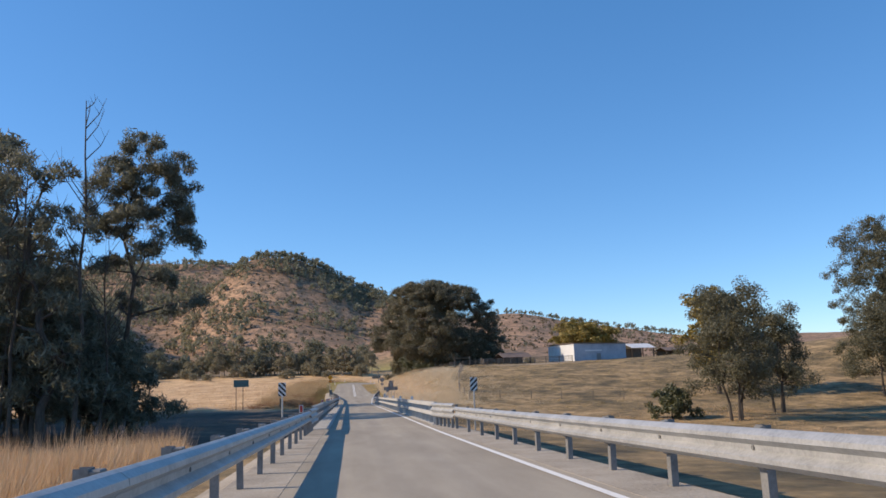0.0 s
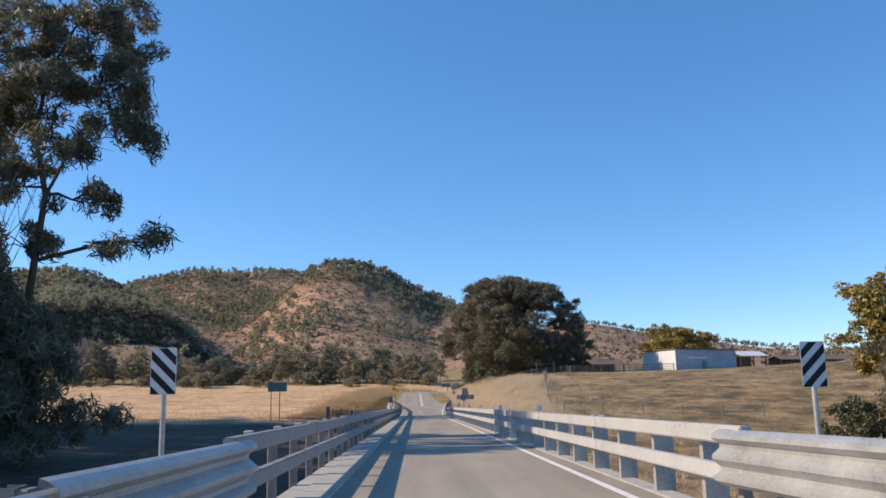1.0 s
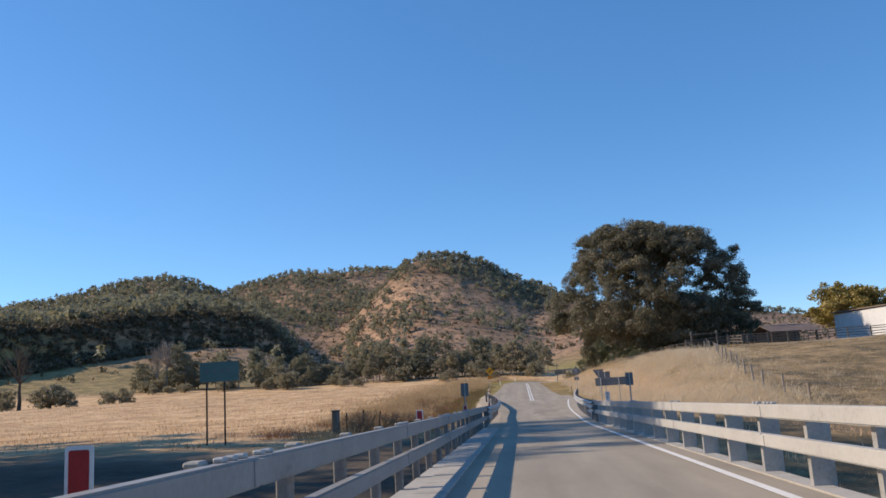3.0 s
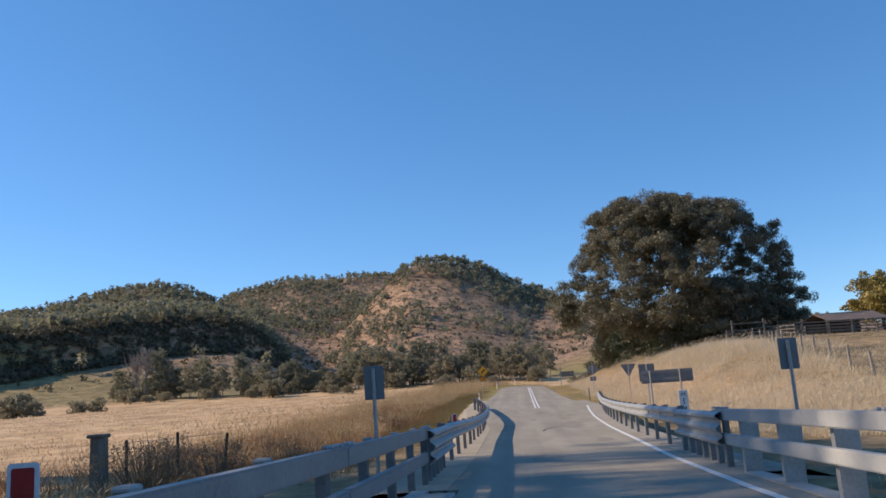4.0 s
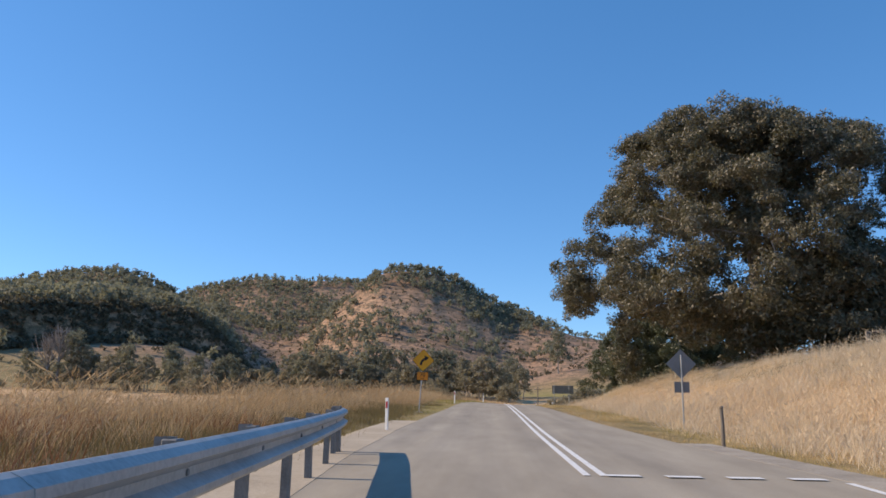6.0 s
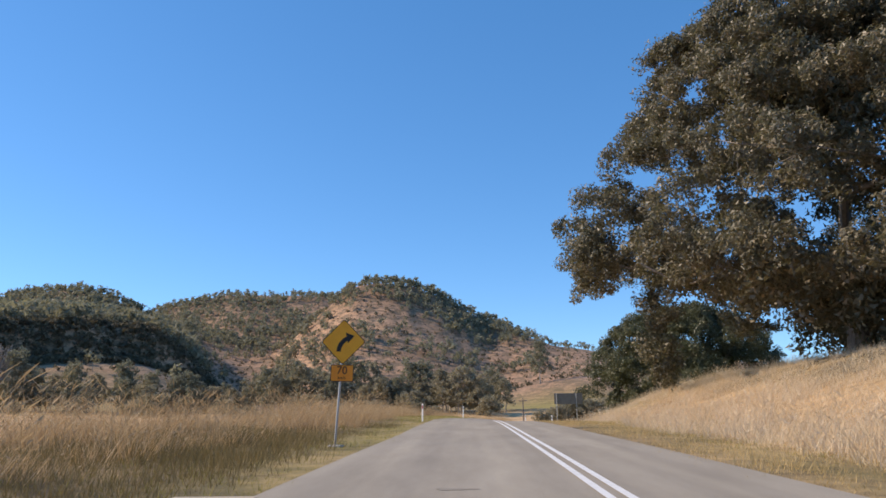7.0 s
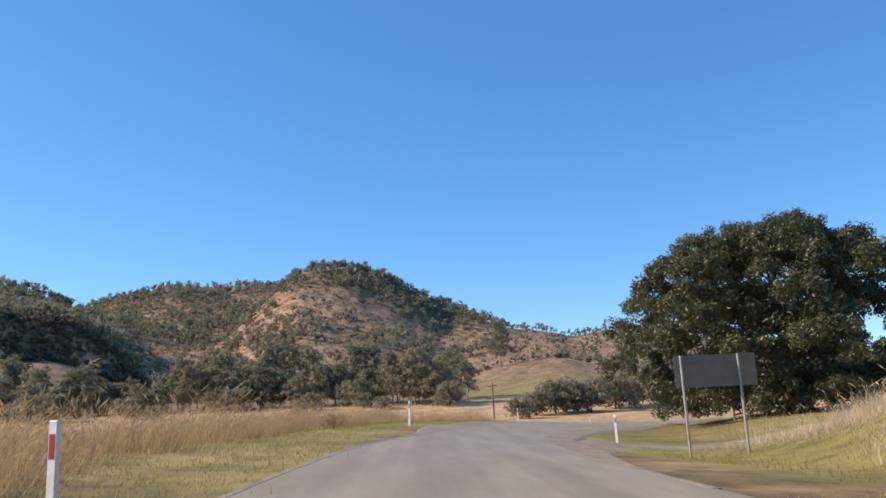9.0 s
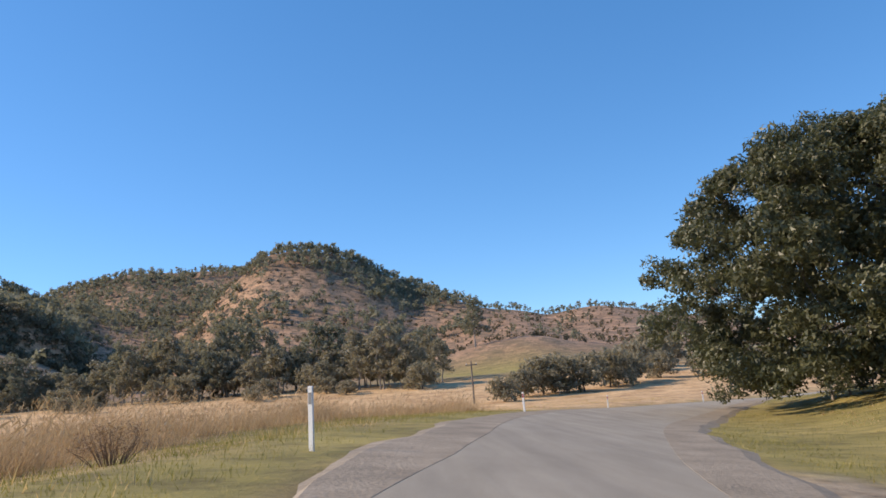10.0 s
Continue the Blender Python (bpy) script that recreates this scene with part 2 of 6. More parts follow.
def mottled(name, stops, scale=3.0, rough=0.8, metal=0.0, fine=40.0, bump_d=0.004, bump_s=0.4, stretch=None):
    """A surface of two scales of mottling with fine relief."""
    m, n, l, b = material(name, rough, metal)
    v = position(n, l, stretch=stretch or (1, 1, 1))
    big, small = noise_tex(n, l, v, scale), noise_tex(n, l, v, fine, 4.0)
    mx = n.new("ShaderNodeMath")
    mx.operation = "MULTIPLY_ADD"
    mx.inputs[1].default_value = 0.45
    l.new(small, mx.inputs[0])
    half = n.new("ShaderNodeMath")
    half.operation = "MULTIPLY"
    half.inputs[1].default_value = 0.55
    l.new(big, half.inputs[0])
    l.new(half.outputs[0], mx.inputs[2])
    l.new(ramp(n, l, mx.outputs[0], stops), b.inputs["Base Color"])
    bump(n, l, b, small, bump_s, bump_d)
    return m


def make_leaf_material(name, stops, through=(0.10, 0.14, 0.03), amount=0.25, rough=0.55, patch=0.4, patch_scale=0.5):
    m, n, l, b = material(name, rough)
    g = n.new("ShaderNodeNewGeometry")
    big = noise_tex(n, l, g.outputs["Position"], patch_scale, 3.0)
    f = n.new("ShaderNodeMath")
    f.operation = "MULTIPLY_ADD"
    f.inputs[1].default_value = 1 - patch
    l.new(g.outputs["Random Per Island"], f.inputs[0])
    h = n.new("ShaderNodeMath")
    h.operation = "MULTIPLY"
    h.inputs[1].default_value = patch
    l.new(big, h.inputs[0])
    l.new(h.outputs[0], f.inputs[2])
    col = ramp(n, l, f.outputs[0], stops)
    l.new(col, b.inputs["Base Color"])
    tr = n.new("ShaderNodeBsdfTranslucent")
    tr.inputs["Color"].default_value = (*through, 1)
    ms = n.new("ShaderNodeMixShader")
    ms.inputs["Fac"].default_value = amount
    l.new(b.outputs["BSDF"], ms.inputs[1])
    l.new(tr.outputs["BSDF"], ms.inputs[2])
    l.new(ms.outputs["Shader"], n["Material Output"].inputs["Surface"])
    return m


def make_ground_material():
    m, n, l, b = material("dry_ground", 0.95)
    v = position(n, l)
    fine = noise_tex(n, l, v, 1.1, 8.0, 0.72)
    mid = noise_tex(n, l, v, 0.16, 6.0, 0.62)
    wide = noise_tex(n, l, v, 0.018, 6.0, 0.6)
    at = n.new("ShaderNodeAttribute")
    at.attribute_name = "cover"
    sep = n.new("ShaderNodeSeparateColor")
    l.new(at.outputs["Color"], sep.inputs["Color"])
    tuft = noise_tex(n, l, position(n, l, stretch=(1, 0.8, 1)), 0.42, 6.0, 0.75)
    paddock = ramp(n, l, mix(n, l, 0.55, mid, tuft), [(0.40, (0.080, 0.060, 0.025)), (0.47, (0.17, 0.120, 0.052)), (0.54, (0.30, 0.205, 0.095)), (0.64, (0.46, 0.318, 0.16))])
    field = ramp(n, l, mix(n, l, 0.4, mid, tuft), [(0.38, (0.34, 0.198, 0.092)), (0.48, (0.54, 0.345, 0.168)), (0.6, (0.69, 0.47, 0.255))])
    hill = ramp(n, l, wide, [(0.3, (0.28, 0.162, 0.092)), (0.45, (0.39, 0.232, 0.135)), (0.62, (0.49, 0.296, 0.176)), (0.75, (0.52, 0.336, 0.184))])
    scrub = noise_tex(n, l, position(n, l, stretch=(1, 0.55, 1.6)), 0.085, 5.0, 0.72)
    hill = mix(n, l, ramp(n, l, scrub, [(0.42, (0, 0, 0)), (0.54, (1, 1, 1))]), (0.20, 0.135, 0.080), hill)
    tufts = noise_tex(n, l, position(n, l, stretch=(1, 0.5, 1.4)), 0.24, 4.0, 0.75)
    hill = mix(n, l, ramp(n, l, tufts, [(0.40, (1, 1, 1)), (0.47, (0, 0, 0))]), hill, (0.125, 0.088, 0.05))
    terrace = noise_tex(n, l, position(n, l, stretch=(0.12, 0.12, 1.0)), 0.55, 4.0, 0.65)
    hill = mix(n, l, ramp(n, l, terrace, [(0.40, (0.55, 0.55, 0.55)), (0.48, (0, 0, 0))]), hill, (0.16, 0.108, 0.062))
    green = ramp(n, l, mid, [(0.3, (0.195, 0.165, 0.038)), (0.6, (0.335, 0.27, 0.080)), (0.8, (0.44, 0.33, 0.13))])
    c = mix(n, l, sep.outputs["Red"], paddock, field)
    c = mix(n, l, sep.outputs["Green"], c, hill)
    c = mix(n, l, sep.outputs["Blue"], c, green)
    earth = ramp(n, l, noise_tex(n, l, v, 0.9, 7.0, 0.7), [(0.3, (0.19, 0.138, 0.088)), (0.5, (0.35, 0.27, 0.18)), (0.7, (0.50, 0.405, 0.285))])
    c = mix(n, l, at.outputs["Alpha"], c, earth)
    # tree shade over the creek flat, painted as near-black soil with paler blotches
    flat_shade = n.new("ShaderNodeAttribute")
    flat_shade.attribute_name = "flat_shade"
    shade_soil = ramp(n, l, mix(n, l, 0.5, mid, tuft), [(0.42, (0.030, 0.023, 0.015)), (0.54, (0.055, 0.041, 0.026)), (0.64, (0.17, 0.118, 0.066))])
    c = mix(n, l, flat_shade.outputs["Fac"], c, shade_soil)
    speck = ramp(n, l, fine, [(0.34, (0.42, 0.38, 0.33)), (0.5, (0.95, 0.95, 0.95)), (0.68, (1.32, 1.26, 1.15))])
    c = mix(n, l, 0.75, c, speck, "MULTIPLY")
    l.new(c, b.inputs["Base Color"])
    bump(n, l, b, fine, 0.8, 0.12)
    return m


def make_asphalt():
    m, n, l, b = material("chip_seal", 0.88)
    v = position(n, l)
    grain = noise_tex(n, l, v, 90.0, 3.0, 0.7)
    patch = noise_tex(n, l, position(n, l, stretch=(1.3, 0.25, 1)), 0.9, 6.0, 0.6)
    track = noise_tex(n, l, position(n, l, stretch=(1.8, 0.02, 1)), 1.1, 3.0, 0.5)
    c = ramp(n, l, patch, [(0.3, (0.275, 0.235, 0.180)), (0.5, (0.330, 0.284, 0.219)), (0.7, (0.380, 0.330, 0.258))])
    c = mix(n, l, 0.5, c, ramp(n, l, track, [(0.35, (0.80, 0.80, 0.81)), (0.65, (1.12, 1.11, 1.08))]), "MULTIPLY")
    c = mix(n, l, 0.8, c, ramp(n, l, grain, [(0.3, (0.72, 0.72, 0.72)), (0.7, (1.22, 1.22, 1.2))]), "MULTIPLY")
    l.new(c, b.inputs["Base Color"])
    bump(n, l, b, grain, 0.35, 0.006)
    return m


M_GROUND = make_ground_material()
M_ASPHALT = make_asphalt()
M_GRAVEL = mottled("shoulder_gravel", [(0.3, (0.20, 0.17, 0.13)), (0.5, (0.36, 0.31, 0.245)), (0.7, (0.47, 0.42, 0.35))], 1.2, 0.95, fine=26, bump_d=0.03, bump_s=0.8)
M_BENDGRAVEL = mottled("brown_gravel", [(0.3, (0.18, 0.145, 0.105)), (0.48, (0.29, 0.235, 0.17)), (0.6, (0.37, 0.30, 0.22)), (0.75, (0.46, 0.385, 0.29))], 0.8, 0.95, fine=14, bump_d=0.03, bump_s=0.8)
M_DIRT = mottled("pale_dirt", [(0.3, (0.30, 0.245, 0.17)), (0.5, (0.42, 0.345, 0.25)), (0.7, (0.50, 0.42, 0.31))], 0.7, 0.95, fine=18, bump_d=0.03, bump_s=0.6)
M_LINE = mottled("road_paint", [(0.3, (0.42, 0.41, 0.39)), (0.45, (0.70, 0.69, 0.66)), (0.7, (0.80, 0.79, 0.76))], 4.0, 0.7, fine=60)
M_TAR = mottled("tar_patch", [(0.3, (0.055, 0.053, 0.05)), (0.7, (0.12, 0.115, 0.108))], 3.0, 0.8, fine=70)
M_WORN = mottled("worn_seal", [(0.3, (0.20, 0.170, 0.128)), (0.5, (0.275, 0.235, 0.18)), (0.7, (0.36, 0.31, 0.24))], 5.0, 0.88, fine=60)
M_CONCRETE = mottled("weathered_concrete", [(0.3, (0.27, 0.255, 0.225)), (0.5, (0.40, 0.38, 0.34)), (0.7, (0.50, 0.475, 0.43))], 2.0, 0.9, fine=35, bump_d=0.006)
M_GALV = mottled("galvanised_steel", [(0.3, (0.27, 0.266, 0.255)), (0.5, (0.42, 0.415, 0.395)), (0.7, (0.53, 0.522, 0.50))], 2.5, 0.5, 0.35, fine=30, bump_d=0.001, bump_s=0.2)
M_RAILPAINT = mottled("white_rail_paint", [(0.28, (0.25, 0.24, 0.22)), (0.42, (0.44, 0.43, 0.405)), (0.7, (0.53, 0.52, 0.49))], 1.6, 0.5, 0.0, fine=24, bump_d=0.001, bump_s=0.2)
# darker copy of the rail paint, with the railing's shade in its colour
M_RAILSHADE = mottled("shaded_rail_paint", [(0.28, (0.15, 0.147, 0.14)), (0.42, (0.26, 0.255, 0.245)), (0.7, (0.34, 0.335, 0.32))], 1.6, 0.55, 0.1, fine=24, bump_d=0.001, bump_s=0.2)
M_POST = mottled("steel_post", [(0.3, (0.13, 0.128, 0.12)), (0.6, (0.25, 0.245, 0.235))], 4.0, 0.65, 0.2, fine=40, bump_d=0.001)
M_SIGNBACK = mottled("sign_back", [(0.3, (0.17, 0.165, 0.16)), (0.7, (0.27, 0.265, 0.255))], 3.0, 0.6, 0.1, fine=40, bump_d=0.001)
M_BLACK = mottled("sign_black", [(0.3, (0.012, 0.012, 0.012)), (0.7, (0.028, 0.027, 0.026))], 5.0, 0.85)
M_WHITE = mottled("sign_white", [(0.3, (0.60, 0.60, 0.58)), (0.6, (0.78, 0.78, 0.76))], 5.0, 0.5)
M_RED = mottled("red_reflector", [(0.3, (0.28, 0.02, 0.02)), (0.7, (0.46, 0.035, 0.03))], 8.0, 0.4)
M_YELLOW = mottled("warning_yellow", [(0.3, (0.80, 0.32, 0.010)), (0.6, (0.93, 0.40, 0.014))], 3.0, 0.5, fine=40)
M_ORANGE = mottled("advisory_yellow", [(0.3, (0.82, 0.24, 0.010)), (0.6, (0.92, 0.30, 0.014))], 3.0, 0.5, fine=40)
M_GREENSIGN = mottled("guide_green", [(0.3, (0.13, 0.205, 0.17)), (0.7, (0.18, 0.265, 0.225))], 3.0, 0.5)
M_WOOD = mottled("grey_timber", [(0.3, (0.10, 0.078, 0.058)), (0.5, (0.19, 0.155, 0.12)), (0.7, (0.29, 0.245, 0.195))], 2.0, 0.9, fine=30, bump_d=0.008, stretch=(3, 3, 0.5))
M_DARKWOOD = mottled("dark_timber", [(0.3, (0.028, 0.022, 0.018)), (0.7, (0.09, 0.068, 0.05))], 3.0, 0.9, fine=30, bump_d=0.01)
M_BARK = mottled("bark", [(0.3, (0.035, 0.028, 0.022)), (0.5, (0.085, 0.068, 0.052)), (0.7, (0.15, 0.125, 0.10))], 2.5, 0.95, fine=16, bump_d=0.03, stretch=(3, 3, 0.7))
M_PALEBARK = mottled("pale_bark", [(0.3, (0.16, 0.135, 0.11)), (0.6, (0.34, 0.30, 0.26))], 2.5, 0.9, fine=16, bump_d=0.02, stretch=(3, 3, 0.7))
M_SHEDWHITE = mottled("whitewashed_iron", [(0.3, (0.40, 0.40, 0.40)), (0.45, (0.66, 0.66, 0.65)), (0.7, (0.76, 0.76, 0.75))], 0.35, 0.6, 0.0, fine=6, bump_d=0.004)
# blue-grey tone holds the shade on the shed's sides
M_SHEDSHADE = mottled("shaded_iron", [(0.3, (0.22, 0.26, 0.32)), (0.5, (0.36, 0.40, 0.46)), (0.7, (0.50, 0.53, 0.57))], 0.4, 0.5, 0.1, fine=5, bump_d=0.004)
M_ROOF = mottled("rusty_roof", [(0.3, (0.12, 0.085, 0.065)), (0.7, (0.25, 0.185, 0.145))], 0.8, 0.7, 0.05, fine=8)
M_FIG = make_leaf_material("fig_leaf", [(0.2, (0.064, 0.063, 0.037)), (0.45, (0.138, 0.126, 0.076)), (0.65, (0.245, 0.208, 0.138)), (0.85, (0.37, 0.295, 0.215))], (0.175, 0.165, 0.08), amount=0.30, rough=0.5, patch=0.6, patch_scale=0.35)
M_DARKLEAF = make_leaf_material("dark_green_leaf", [(0.1, (0.052, 0.057, 0.026)), (0.5, (0.106, 0.108, 0.052)), (0.9, (0.20, 0.193, 0.098))], (0.14, 0.15, 0.06), amount=0.28, rough=0.45, patch=0.55)
M_DRYSTEM = mottled("dry_stem", [(0.3, (0.14, 0.09, 0.055)), (0.7, (0.30, 0.205, 0.13))], 8.0, 0.9, fine=60)
M_DRYLEAF = make_leaf_material("dry_seed_head", [(0.1, (0.15, 0.09, 0.05)), (0.5, (0.29, 0.185, 0.105)), (0.9, (0.44, 0.31, 0.19))], (0.3, 0.2, 0.1), 0.3, 0.8)
M_PINKBARK = mottled("fig_bark", [(0.3, (0.13, 0.11, 0.09)), (0.6, (0.30, 0.265, 0.23))], 2.5, 0.9, fine=16, bump_d=0.02, stretch=(3, 3, 0.7))
M_OAK = make_leaf_material("she_oak_needles", [(0.1, (0.085, 0.085, 0.058)), (0.5, (0.165, 0.160, 0.108)), (0.9, (0.27, 0.25, 0.17))], (0.20, 0.19, 0.115), amount=0.4)
M_GUM = make_leaf_material("gum_leaf", [(0.1, (0.19, 0.174, 0.118)), (0.5, (0.32, 0.288, 0.20)), (0.9, (0.45, 0.40, 0.29))], (0.28, 0.245, 0.14), amount=0.5)
M_HILLGUM = make_leaf_material("hill_gum_leaf", [(0.1, (0.15, 0.153, 0.108)), (0.5, (0.265, 0.26, 0.18)), (0.9, (0.39, 0.37, 0.27))], (0.23, 0.215, 0.12), 0.48, 0.7)
M_SCRUB = make_leaf_material("scrub_leaf", [(0.1, (0.070, 0.060, 0.036)), (0.5, (0.120, 0.100, 0.060)), (0.9, (0.20, 0.160, 0.095))], (0.14, 0.115, 0.06), 0.3, 0.8)
M_OLIVE = make_leaf_material("paddock_tree_leaf", [(0.1, (0.072, 0.070, 0.042)), (0.5, (0.138, 0.130, 0.076)), (0.9, (0.225, 0.205, 0.122))], (0.16, 0.145, 0.075), amount=0.36)
M_GOLD = make_leaf_material("golden_leaf", [(0.1, (0.13, 0.108, 0.026)), (0.5, (0.28, 0.215, 0.050)), (0.9, (0.45, 0.325, 0.085))], (0.28, 0.2, 0.045))
M_GRASS = make_leaf_material("dry_grass", [(0.2, (0.32, 0.178, 0.078)), (0.4, (0.57, 0.352, 0.180)), (0.6, (0.74, 0.508, 0.30)), (0.78, (0.84, 0.64, 0.43))], (0.58, 0.42, 0.24), 0.22, 0.85, 0.65, 0.8)
M_UNDER = make_leaf_material("undergrowth_blade", [(0.2, (0.095, 0.072, 0.03)), (0.5, (0.21, 0.155, 0.065)), (0.8, (0.36, 0.265, 0.12))], (0.22, 0.17, 0.06), 0.25, 0.85, 0.6, 0.7)
M_PALEGRASS = make_leaf_material("pale_pink_grass", [(0.2, (0.21, 0.130, 0.060)), (0.4, (0.43, 0.288, 0.145)), (0.6, (0.62, 0.445, 0.255)), (0.78, (0.79, 0.63, 0.43))], (0.50, 0.36, 0.19), 0.32, 0.85, 0.72, 0.6)
M_BANKGRASS = make_leaf_material("bank_grass_blade", [(0.2, (0.27, 0.195, 0.07)), (0.4, (0.50, 0.355, 0.145)), (0.62, (0.68, 0.50, 0.25)), (0.8, (0.78, 0.61, 0.37))], (0.58, 0.43, 0.19), 0.4, 0.85, 0.65, 0.7)
M_STRAW = make_leaf_material("bank_straw", [(0.2, (0.40, 0.29, 0.155)), (0.4, (0.64, 0.505, 0.325)), (0.6, (0.80, 0.67, 0.475)), (0.78, (0.87, 0.77, 0.60))], (0.67, 0.54, 0.36), 0.40, 0.85, 0.72, 0.6)
M_RUST = make_leaf_material("rusty_weed", [(0.2, (0.13, 0.055, 0.025)), (0.5, (0.27, 0.125, 0.058)), (0.8, (0.42, 0.23, 0.12))], (0.30, 0.14, 0.06), 0.22, 0.85, 0.5, 0.9)
M_GREENGRASS = make_leaf_material("green_grass", [(0.2, (0.13, 0.135, 0.026)), (0.5, (0.29, 0.255, 0.055)), (0.7, (0.50, 0.38, 0.14))], (0.30, 0.27, 0.055), 0.35, 0.8, 0.6, 0.6)


# ---------------------------------------------------------------- ground: one sheet to the horizon
def spread(stops):
    out = [stops[0][0]]
    for (a, step), (b, _) in zip(stops, stops[1:]):
        n = max(1, int(round((b - a) / step)))
        out += [a + (b - a) * (k + 1) / n for k in range(n)]
    return np.array(out)


gx = spread([(-4500, 220), (-1300, 20), (-420, 7), (-60, 2.5), (-18, 0.75), (22, 2.0), (80, 8), (320, 20), (1300, 220), (4500, 1)])
gy = spread([(-4000, 250), (-400, 20), (-60, 2.0), (270, 5), (455, 5), (620, 13), (1400, 40), (2000, 220), (4800, 1)])
X, Y = np.meshgrid(gx, gy)
Z = ground_z(X, Y)
nx, ny = len(gx), len(gy)
idx = np.arange(nx * ny).reshape(ny, nx)
faces = np.stack([idx[:-1, :-1], idx[:-1, 1:], idx[1:, 1:], idx[1:, :-1]], -1).reshape(-1, 4)
ground_me = bpy.data.meshes.new("ground")
ground_me.vertices.add(nx * ny)
ground_me.vertices.foreach_set("co", np.stack([X, Y, Z], -1).astype(np.float32).ravel())
ground_me.loops.add(len(faces) * 4)
ground_me.loops.foreach_set("vertex_index", faces.astype(np.int32).ravel())
ground_me.polygons.add(len(faces))
ground_me.polygons.foreach_set("loop_start", np.arange(0, len(faces) * 4, 4, dtype=np.int32))
ground_me.polygons.foreach_set("use_smooth", np.ones(len(faces), dtype=bool))
ground_me.update(calc_edges=True)
S_, OFF_ = road_coords(X, Y)
dist = np.hypot(X, Y - 51)
field_w = smooth(-3, -8, OFF_) * smooth(86, 96, Y + 2 * fbm(X / 9, Y / 9, 2, 5)) * (1 - smooth(380, 410, Y))
field_w = field_w * (1 - 0.8 * smooth(-15, -12.5, OFF_) * smooth(100, 112, Y) * (1 - smooth(235, 255, Y)))
field_w = np.maximum(field_w, 0.7 * smooth(4, 6, OFF_) * (1 - smooth(10, 13, OFF_)) * smooth(104, 112, Y) * (1 - smooth(190, 200, Y)))
bearing = np.degrees(np.arctan2(X, Y - 51))
hill_w = smooth(430, 560, dist) * (1 - 0.1 * smooth(-13, -17, bearing) * (1 - smooth(520, 556, dist)))
green_w = 1.25 * np.exp(-(((X - 30) / 34)**2 + ((Y - 470) / 58)**2)) + (0.35 + 0.4 * (OFF_ < 0)) * smooth(2.6, 3.4, np.abs(OFF_)) * (1 - smooth(4.6, 6.5, np.abs(OFF_))) * smooth(100, 130, Y) * (0.5 + 0.5 * smooth(-0.2, 0.4, fbm(X / 3, Y / 6, 3, 8)))
green_w = green_w + 0.9 * smooth(184, 198, Y) * (1 - smooth(40, 80, OFF_)) * smooth(2.6, 4, OFF_) * (1 - smooth(300, 340, Y))
green_w = green_w + (0.35 + 0.4 * smooth(-0.2, 0.3, fbm(X / 3, Y / 4, 3, 18))) * smooth(186, 196, Y) * (1 - smooth(245, 275, Y)) * smooth(-9.5, -7.5, OFF_) * smooth(-2.6, -3.4, OFF_)
green_w = green_w + 0.35 * smooth(-60, -90, X) * smooth(395, 415, Y) * (1 - smooth(470, 510, Y))
col = ground_me.color_attributes.new("cover", "FLOAT_COLOR", "POINT")
rgba = np.ones((nx * ny, 4), dtype=np.float32)
rgba[:, 0], rgba[:, 1], rgba[:, 2], rgba[:, 3] = np.clip(field_w, 0, 1).ravel(), hill_w.ravel(), np.clip(green_w, 0, 1).ravel(), bare_earth(X, Y).ravel()
col.data.foreach_set("color", rgba.ravel())
# where the creek flat gets its painted shade
flat_shade_w = smooth(27, 33, Y) * (1 - smooth(86, 91, Y + 2 * fbm(X / 9, Y / 9, 2, 5))) * (1 - smooth(-3, 1, X)) * smooth(-95, -60, X)
ground_me.attributes.new("flat_shade", "FLOAT", "POINT").data.foreach_set("value", (0.9 * flat_shade_w).astype(np.float32).ravel())
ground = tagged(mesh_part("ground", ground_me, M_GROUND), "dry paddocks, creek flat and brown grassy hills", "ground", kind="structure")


# ---------------------------------------------------------------- road
def ribbon(name, material, s0, s1, left, right, lift, step=2.0, thick=0.0, label="", category="road", kind="structure", parent=None, cross=2, fall=0.0):
    """A strip along the road; left and right are offsets from the centre line, as functions of s; fall lowers its outer edge."""
    vs, fs = [], []
    ss = np.arange(s0, s1 + 1e-6, (s1 - s0) / max(1, round((s1 - s0) / step)))
    m = cross + 1
    for s in ss:
        a, b = left(s), right(s)
        for k in range(m):
            o = a + (b - a) * k / cross
            x, y = road_point(s, o)
            outer = k == (cross if a + b > 0 else 0)
            vs.append((x, y, float(road_z(s) + camber(s, o)) + lift - fall * outer))
    for i in range(len(ss) - 1):
        for k in range(cross):
            fs.append((i * m + k, i * m + k + 1, (i + 1) * m + k + 1, (i + 1) * m + k))
    if thick:
        n = len(vs)
        vs += [(x, y, z - thick) for x, y, z in vs]
        fs += [tuple(i + n for i in f[::-1]) for f in list(fs)]
        for i in range(len(ss) - 1):
            fs.append((i * m, (i + 1) * m, (i + 1) * m + n, i * m + n))
            fs.append(((i + 1) * m + cross, i * m + cross, i * m + cross + n, (i + 1) * m + cross + n))
        e = (len(ss) - 1) * m
        fs.append((0, n, n + cross, cross))
        fs.append((e, e + cross, e + cross + n, e + n))
    ob = mesh_part(name, mesh_from(name, vs, fs), material, parent)
    if parent is None:
        tagged(ob, label, category, kind=kind)
    elif label:
        ob["label"] = label
    return ob


def table(xs, ys):
    return lambda s: float(np.interp(s, xs, ys))


